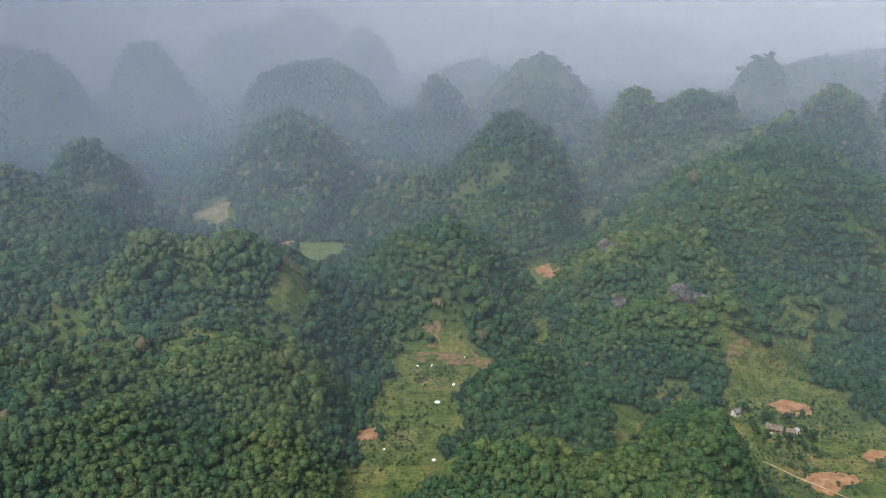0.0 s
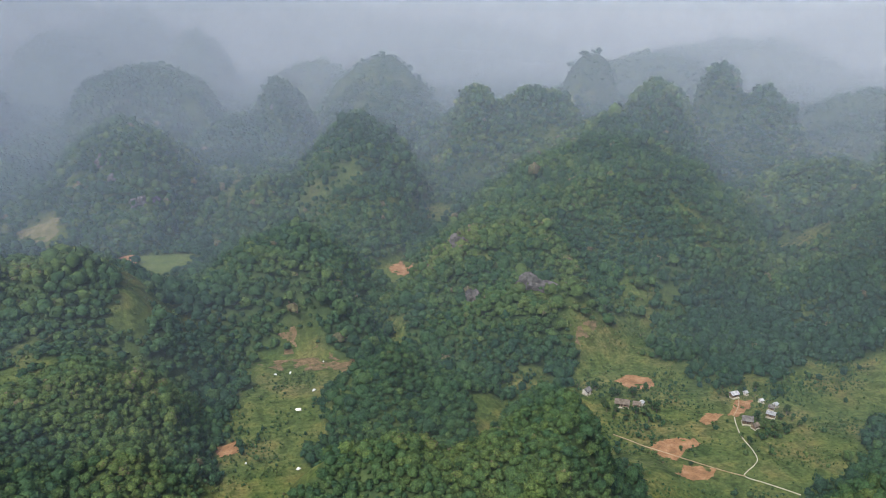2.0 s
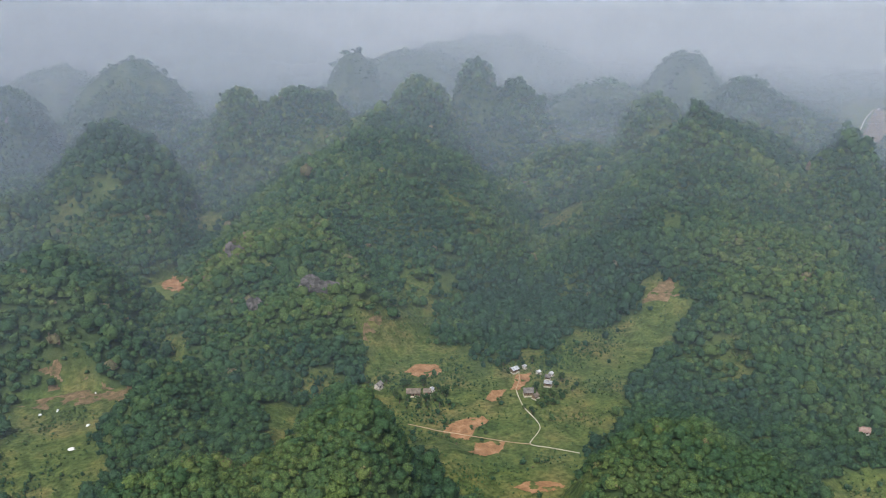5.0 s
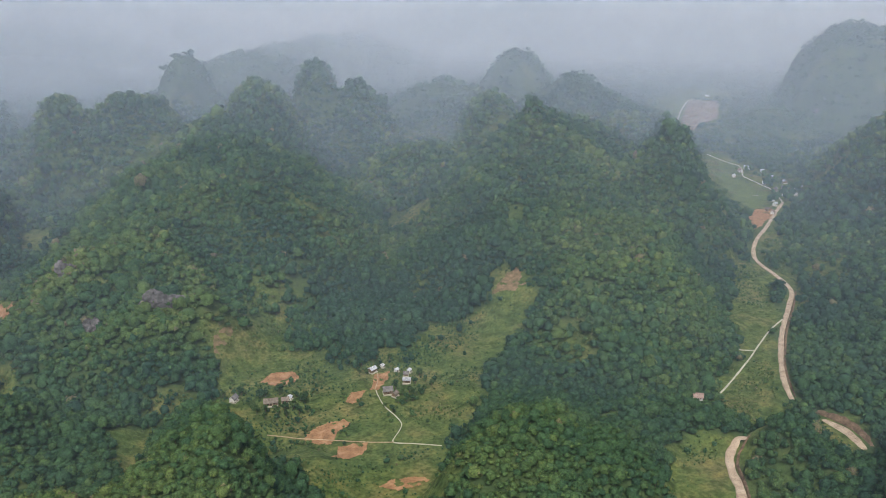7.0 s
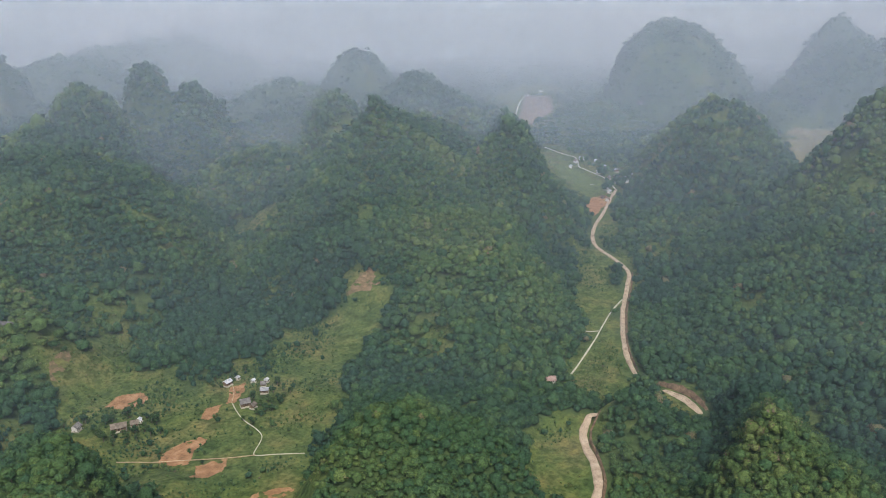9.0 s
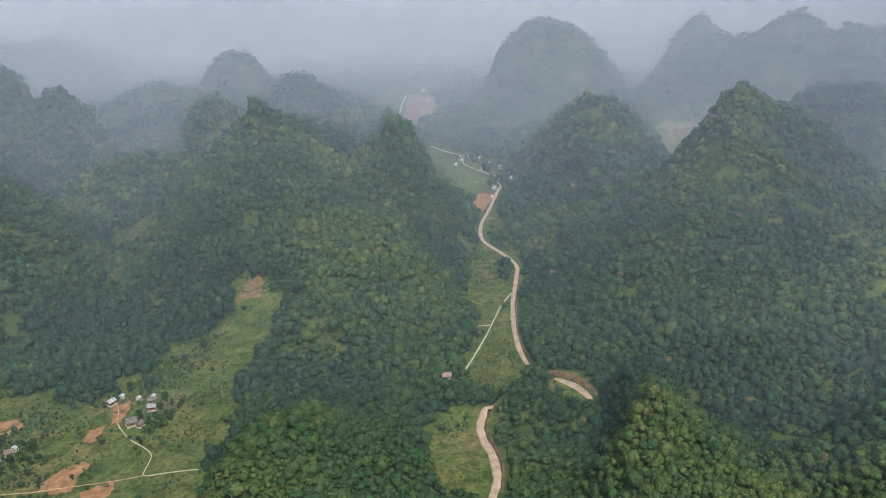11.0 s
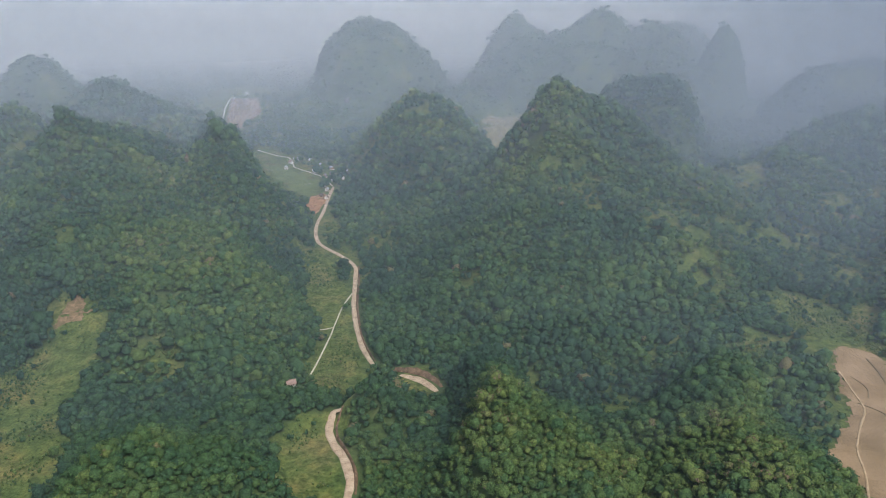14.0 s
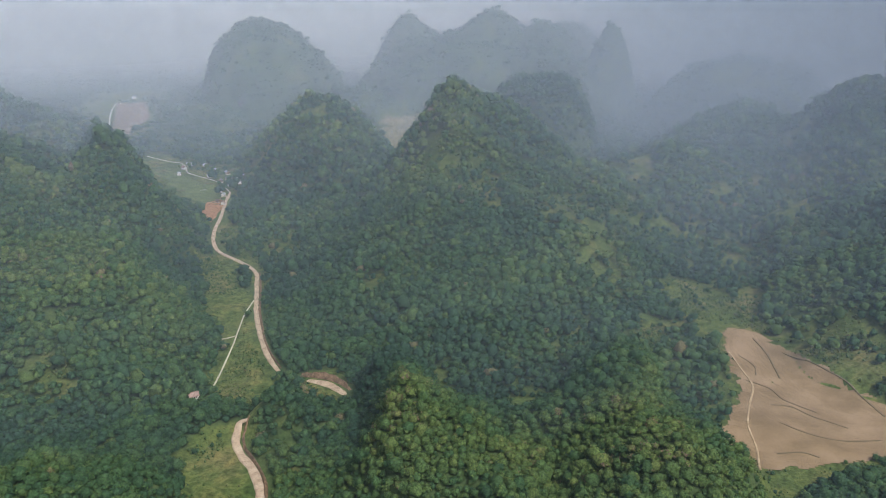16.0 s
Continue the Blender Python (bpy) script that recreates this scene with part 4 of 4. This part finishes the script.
def rock_face(x, y, width, tall):
    """A bare limestone face on a wooded slope."""
    bm = bmesh.new()
    pick = random.Random(int(x * 7 + y * 13))
    for k in range(5):
        m = Matrix.Translation((pick.uniform(-0.35, 0.35) * width, pick.uniform(-1, 1), pick.uniform(0.1, 0.7) * tall))
        made = bmesh.ops.create_icosphere(bm, subdivisions=3, radius=1.0)["verts"]
        sx, sy, sz = width * pick.uniform(0.2, 0.36), 2.4, tall * pick.uniform(0.3, 0.5)
        for v in made:
            n = noise.noise(v.co * 2.2 + Vector((x + k, y, 0))) * 0.35 + noise.noise(v.co * 6 + Vector((x, y, k))) * 0.16
            c = v.co * (1 + n)
            v.co = m @ Vector((c.x * sx, c.y * sy, c.z * sz))
    me = bpy.data.meshes.new("rock_face")
    bm.to_mesh(me)
    bm.free()
    me.materials.append(ROCK)
    ob = new("rock_face", me)
    ob.matrix_world = pose(x, y, float(land(x, y)) - tall * 0.15, 0, 0, -math.degrees(math.atan2(x, y)))
    return tagged(ob, "bare grey limestone cliff among forest trees", "cliff", group="limestone cliffs")


PROTOTYPES = []


def limb(bm, start, end, r0, r1):
    a, b = Vector(start), Vector(end)
    m = Matrix.Translation((a + b) / 2) @ (b - a).to_track_quat("Z", "Y").to_matrix().to_4x4()
    bmesh.ops.create_cone(bm, cap_ends=True, segments=6, radius1=r0, radius2=r1, depth=(b - a).length, matrix=m)


def leafy_tree(seed):
    """A broadleaf tree: tapered trunk with limbs, and a crown of tufts in uneven clumps."""
    pick = np.random.default_rng(seed)
    tree = new("tree")
    bm = bmesh.new()
    tall = pick.uniform(4.2, 5.4)
    limb(bm, (0, 0, -0.6), (0.1, 0.05, tall * 0.6), 0.20, 0.12)
    heads = []
    for k in range(7):
        a, h = k * 2.4 + pick.uniform(0, 0.6), tall * pick.uniform(0.5, 0.95)
        tip = (1.35 * math.cos(a) * pick.uniform(0.5, 1.1), 1.35 * math.sin(a) * pick.uniform(0.5, 1.1), h)
        limb(bm, (0.08, 0.04, tall * pick.uniform(0.35, 0.58)), tip, 0.08, 0.03)
        heads.append(tip)
    heads.append((0, 0, tall))
    part("trunk", bm, BARK, tree, "grey-brown trunk with limbs")
    co, faces, tints = [], [], []
    hue = pick.uniform(0.15, 0.6)
    for hx, hy, hz in heads:
        n, r = 44, pick.uniform(0.75, 1.15)
        way_out = pick.standard_normal((n, 3))
        way_out /= np.linalg.norm(way_out, axis=1, keepdims=True)
        side = np.cross(way_out, pick.standard_normal((n, 3)))
        side /= np.linalg.norm(side, axis=1, keepdims=True)
        other = np.cross(way_out, side)
        c = np.array([hx, hy, hz]) + way_out * r * pick.uniform(0.55, 1.1, (n, 1)) * (1, 1, 0.8)
        s = pick.uniform(0.2, 0.42, (n, 1))
        fold = way_out * s * pick.uniform(-0.5, 0.5, (n, 1))
        q = np.stack([c + side * s * 1.3, c + other * s * 0.8 + fold, c - side * s * 1.3, c - other * s * 0.8 + fold], 1)
        faces.append(np.arange(4 * n).reshape(-1, 4) + 4 * n * len(faces))
        co.append(q.reshape(-1, 3))
        tints.append(np.repeat(np.clip(hue + pick.uniform(-0.15, 0.15, n), 0, 1), 4))
    me = raw_mesh("crown", np.concatenate(co), np.concatenate(faces))
    me.attributes.new("tint", "FLOAT", "POINT").data.foreach_set("value", np.concatenate(tints).astype(np.float32))
    me.materials.append(LEAVES)
    crown = new("crown", me)
    crown.parent = tree
    tree.location = (0, -60 - 8 * len(PROTOTYPES), float(land(0, -60 - 8 * len(PROTOTYPES))))
    return tagged(tree, "leafy green broadleaf tree standing by itself", "tree", group="trees")


for seed in (3, 4, 5, 6):
    PROTOTYPES.append(leafy_tree(seed))
chooser = random.Random(12)


def tree_at(x, y, size):
    k = chooser.uniform(0.8, 1.25) * size
    m = pose(x, y, float(land(x, y)), 0, 0, chooser.uniform(0, 360)) @ Matrix.Diagonal((k, k, k, 1))
    made = copy_thing(chooser.choice(PROTOTYPES), m)
    made.scale = (k, k, k)
    return made


# HOUSE begin
farmhouse(253.5, 380.4, 4.5, 3.2, 2.2, 10, SHEET_METAL, "low farmhouse with pale sheet-metal gable roof")
farmhouse(244.8, 351.4, 5.3, 4.0, 2.5, -25, TILES, "farmhouse with dark weathered tile roof")
farmhouse(246.2, 345.9, 3.4, 2.4, 1.8, 20, THATCH, "brown thatched shed beside the farmhouse")
farmhouse(261.9, 354.9, 4.3, 3.0, 2.2, -45, SHEET_GREY, "small farmhouse with grey sheet roof")
farmhouse(266.8, 362.1, 2.7, 2.1, 1.8, -45, TILES, "small shed with dark tile roof")
farmhouse(183.2, 383.0, 7.7, 3.8, 2.4, -28, THATCH, "long farmhouse with grey-brown thatch roof")
farmhouse(191.2, 380.5, 3.7, 2.7, 1.9, -28, THATCH, "thatched lean-to at the end of the farmhouse")
farmhouse(168.5, 401.7, 4.2, 3.2, 2.2, 30, TILES, "farmhouse with dark tiles and white gable wall")
farmhouse(460.8, 250.5, 4.6, 3.6, 2.3, -60, SHEET_GREY, "grey-roofed hut with white wall by the footpath")
farmhouse(370.3, 219.9, 5.0, 3.8, 2.4, -50, RED_TILES, "old hut with faded red tile roof")
farmhouse(920.7, 532.1, 5.8, 4.0, 2.6, 25, SHEET_METAL, "village house with white sheet roof")
farmhouse(953.0, 542.5, 6.5, 4.5, 2.6, 55, RED_TILES, "village house with red-brown tile roof")
farmhouse(975.6, 523.1, 5.8, 4.0, 2.6, 70, SHEET_METAL, "village house with white sheet roof")
farmhouse(951.3, 497.4, 5.8, 4.0, 2.6, 80, SHEET_GREY, "village house with grey sheet roof")
farmhouse(919.5, 489.4, 5.8, 4.0, 2.6, 22, SHEET_METAL, "village house with white sheet roof")
farmhouse(896.6, 462.4, 5.8, 4.0, 2.6, 12, TILES, "village house with dark tile roof")
farmhouse(940.7, 474.2, 5.8, 4.0, 2.6, 50, SHEET_GREY, "village house with grey sheet roof")
farmhouse(896.3, 436.7, 5.0, 3.5, 2.6, 40, SHEET_METAL, "village house with white sheet roof")
farmhouse(927.6, 443.1, 5.0, 3.5, 2.6, 50, SHEET_GREY, "village house with grey sheet roof")
farmhouse(832.5, 427.2, 5.0, 3.5, 2.6, 5, SHEET_METAL, "village house with white sheet roof")
farmhouse(798.7, 411.2, 5.0, 3.5, 2.6, 18, RED_TILES, "village house with red-brown tile roof")
farmhouse(976.0, 546.0, 7.5, 4.5, 2.8, 100, SHEET_METAL, "long village house with white sheet roof")
farmhouse(958.0, 505.0, 4.6, 3.4, 2.4, 35, TILES, "village house with dark tile roof")
farmhouse(911.0, 459.0, 5.2, 3.8, 2.4, 60, TILES, "village house with dark tile roof")
farmhouse(922.0, 453.0, 4.6, 3.4, 2.4, 15, SHEET_METAL, "village house with white sheet roof")
farmhouse(849.0, 439.0, 5.4, 3.6, 2.5, 30, SHEET_METAL, "village house with white sheet roof")
farmhouse(806.0, 421.0, 4.4, 3.2, 2.3, 70, THATCH, "brown thatched hut by the road")
farmhouse(883.2, 441.8, 6.5, 4.5, 2.6, 85, RED_TILES, "village house with red-brown tile roof")
farmhouse(1584.7, 1004.1, 8.6, 6.0, 2.6, 50, SHEET_METAL, "far house with white sheet roof")
farmhouse(1504.6, 987.9, 5.8, 4.0, 2.6, 24, SHEET_METAL, "far house with white sheet roof")
farmhouse(942.0, -17.5, 5.4, 3.8, 2.4, 5, SHEET_METAL, "lone hut with white sheet roof on a slope")
farmhouse(265.6, 371.0, 2.1, 1.8, 1.4, 10, SHEET_METAL, "tiny shed with white sheet roof")
farmhouse(271.3, 365.1, 2.4, 1.8, 1.4, 30, SHEET_METAL, "tiny shed with white sheet roof")
farmhouse(262.0, 381.7, 1.9, 1.6, 1.4, 20, SHEET_METAL, "tiny shed with white sheet roof")
farmhouse(195.0, 381.9, 2.4, 1.8, 1.6, 50, SHEET_METAL, "tiny shed with white sheet roof")
white_sheet(-34.1, 462.7, 2.6, 1.4, 30)
white_sheet(-16.5, 462.0, 1.8, 1.2, -20)
white_sheet(-7.3, 462.6, 3.2, 1.0, 75)
white_sheet(6.6, 436.1, 2.8, 1.5, 60)
white_sheet(-3.3, 414.3, 3.4, 2.8, 5)
white_sheet(-4.7, 355.5, 2.4, 1.8, 40)
white_sheet(-31.2, 364.8, 1.2, 0.8, 0)
white_sheet(14.2, 474.5, 1.0, 1.0, 0)
white_sheet(606.4, 268.0, 1.6, 1.2, 20)
white_sheet(561.5, -75.1, 1.8, 1.2, 10)
rock_face(120.8, 550.5, 13, 17)
rock_face(165.6, 488.5, 24, 14)
rock_face(118.6, 491.5, 9, 12)
rock_face(-191.5, 863.3, 12, 14)
rock_face(-179.4, 841.9, 8, 12)
rock_face(-145.1, 780.6, 13, 12)
rock_face(-455.4, 1403.3, 21, 10)
rock_face(1334.7, 635.2, 18, 13)
rock_face(-18.9, 1209.9, 10, 13)
rock_face(-131.5, 796.7, 10, 8)
tree_at(171.8, 378.4, 1.1)
tree_at(176.4, 376.8, 1.1)
tree_at(180.4, 370.6, 1.1)
tree_at(186.4, 371.7, 1.1)
tree_at(191.1, 370.2, 1.1)
tree_at(190.4, 362.4, 1.1)
tree_at(195.8, 362.1, 1.1)
tree_at(172.3, 386.5, 1.1)
tree_at(182.2, 395.3, 1.1)
tree_at(193.3, 391.3, 1.1)
tree_at(165.3, 409.5, 1.1)
tree_at(174.7, 406.2, 1.1)
tree_at(199.6, 372.0, 1.1)
tree_at(251.4, 352.4, 0.9)
tree_at(250.4, 344.1, 0.9)
tree_at(255.9, 344.1, 0.9)
tree_at(265.1, 350.4, 0.9)
tree_at(272.4, 355.8, 0.9)
tree_at(242.5, 337.5, 0.9)
tree_at(247.7, 336.0, 0.9)
tree_at(252.6, 391.4, 0.9)
tree_at(245.9, 384.0, 0.9)
tree_at(254.2, 400.5, 0.9)
tree_at(259.8, 395.5, 0.9)
tree_at(259.1, 337.0, 0.9)
tree_at(271.1, 385.7, 0.9)
tree_at(193.3, 319.1, 0.6)
tree_at(194.3, 332.0, 0.6)
tree_at(199.0, 325.0, 0.6)
for bearing, distance in ((34.6, 411), (35.2, 405), (36.0, 413), (36.9, 425), (37.4, 433), (37.9, 441), (36.9, 418), (34.0, 462), (33.2, 455), (34.3, 470), (37.8, 428), (38.4, 436), (24.2, 421), (25.0, 409), (25.9, 407), (26.7, 409), (27.6, 416), (27.9, 425), (27.6, 431), (28.3, 428), (26.4, 437), (25.2, 436), (23.9, 430), (22.0, 428), (23.4, 441)):
    tree_at(*at(bearing, distance), 0.75)
# HOUSE end

# taller single trees standing out of the near woods
for bearing in range(-24, 116):
    for distance in (chooser.uniform(235, 330), chooser.uniform(330, 470)):
        x, y = at(bearing + chooser.uniform(-0.5, 0.5), distance)
        if wooded(x, y) > 0.9 and not on_bare(np.array([x]), np.array([y]))[0]:
            tree_at(x, y, chooser.uniform(0.75, 1.15))
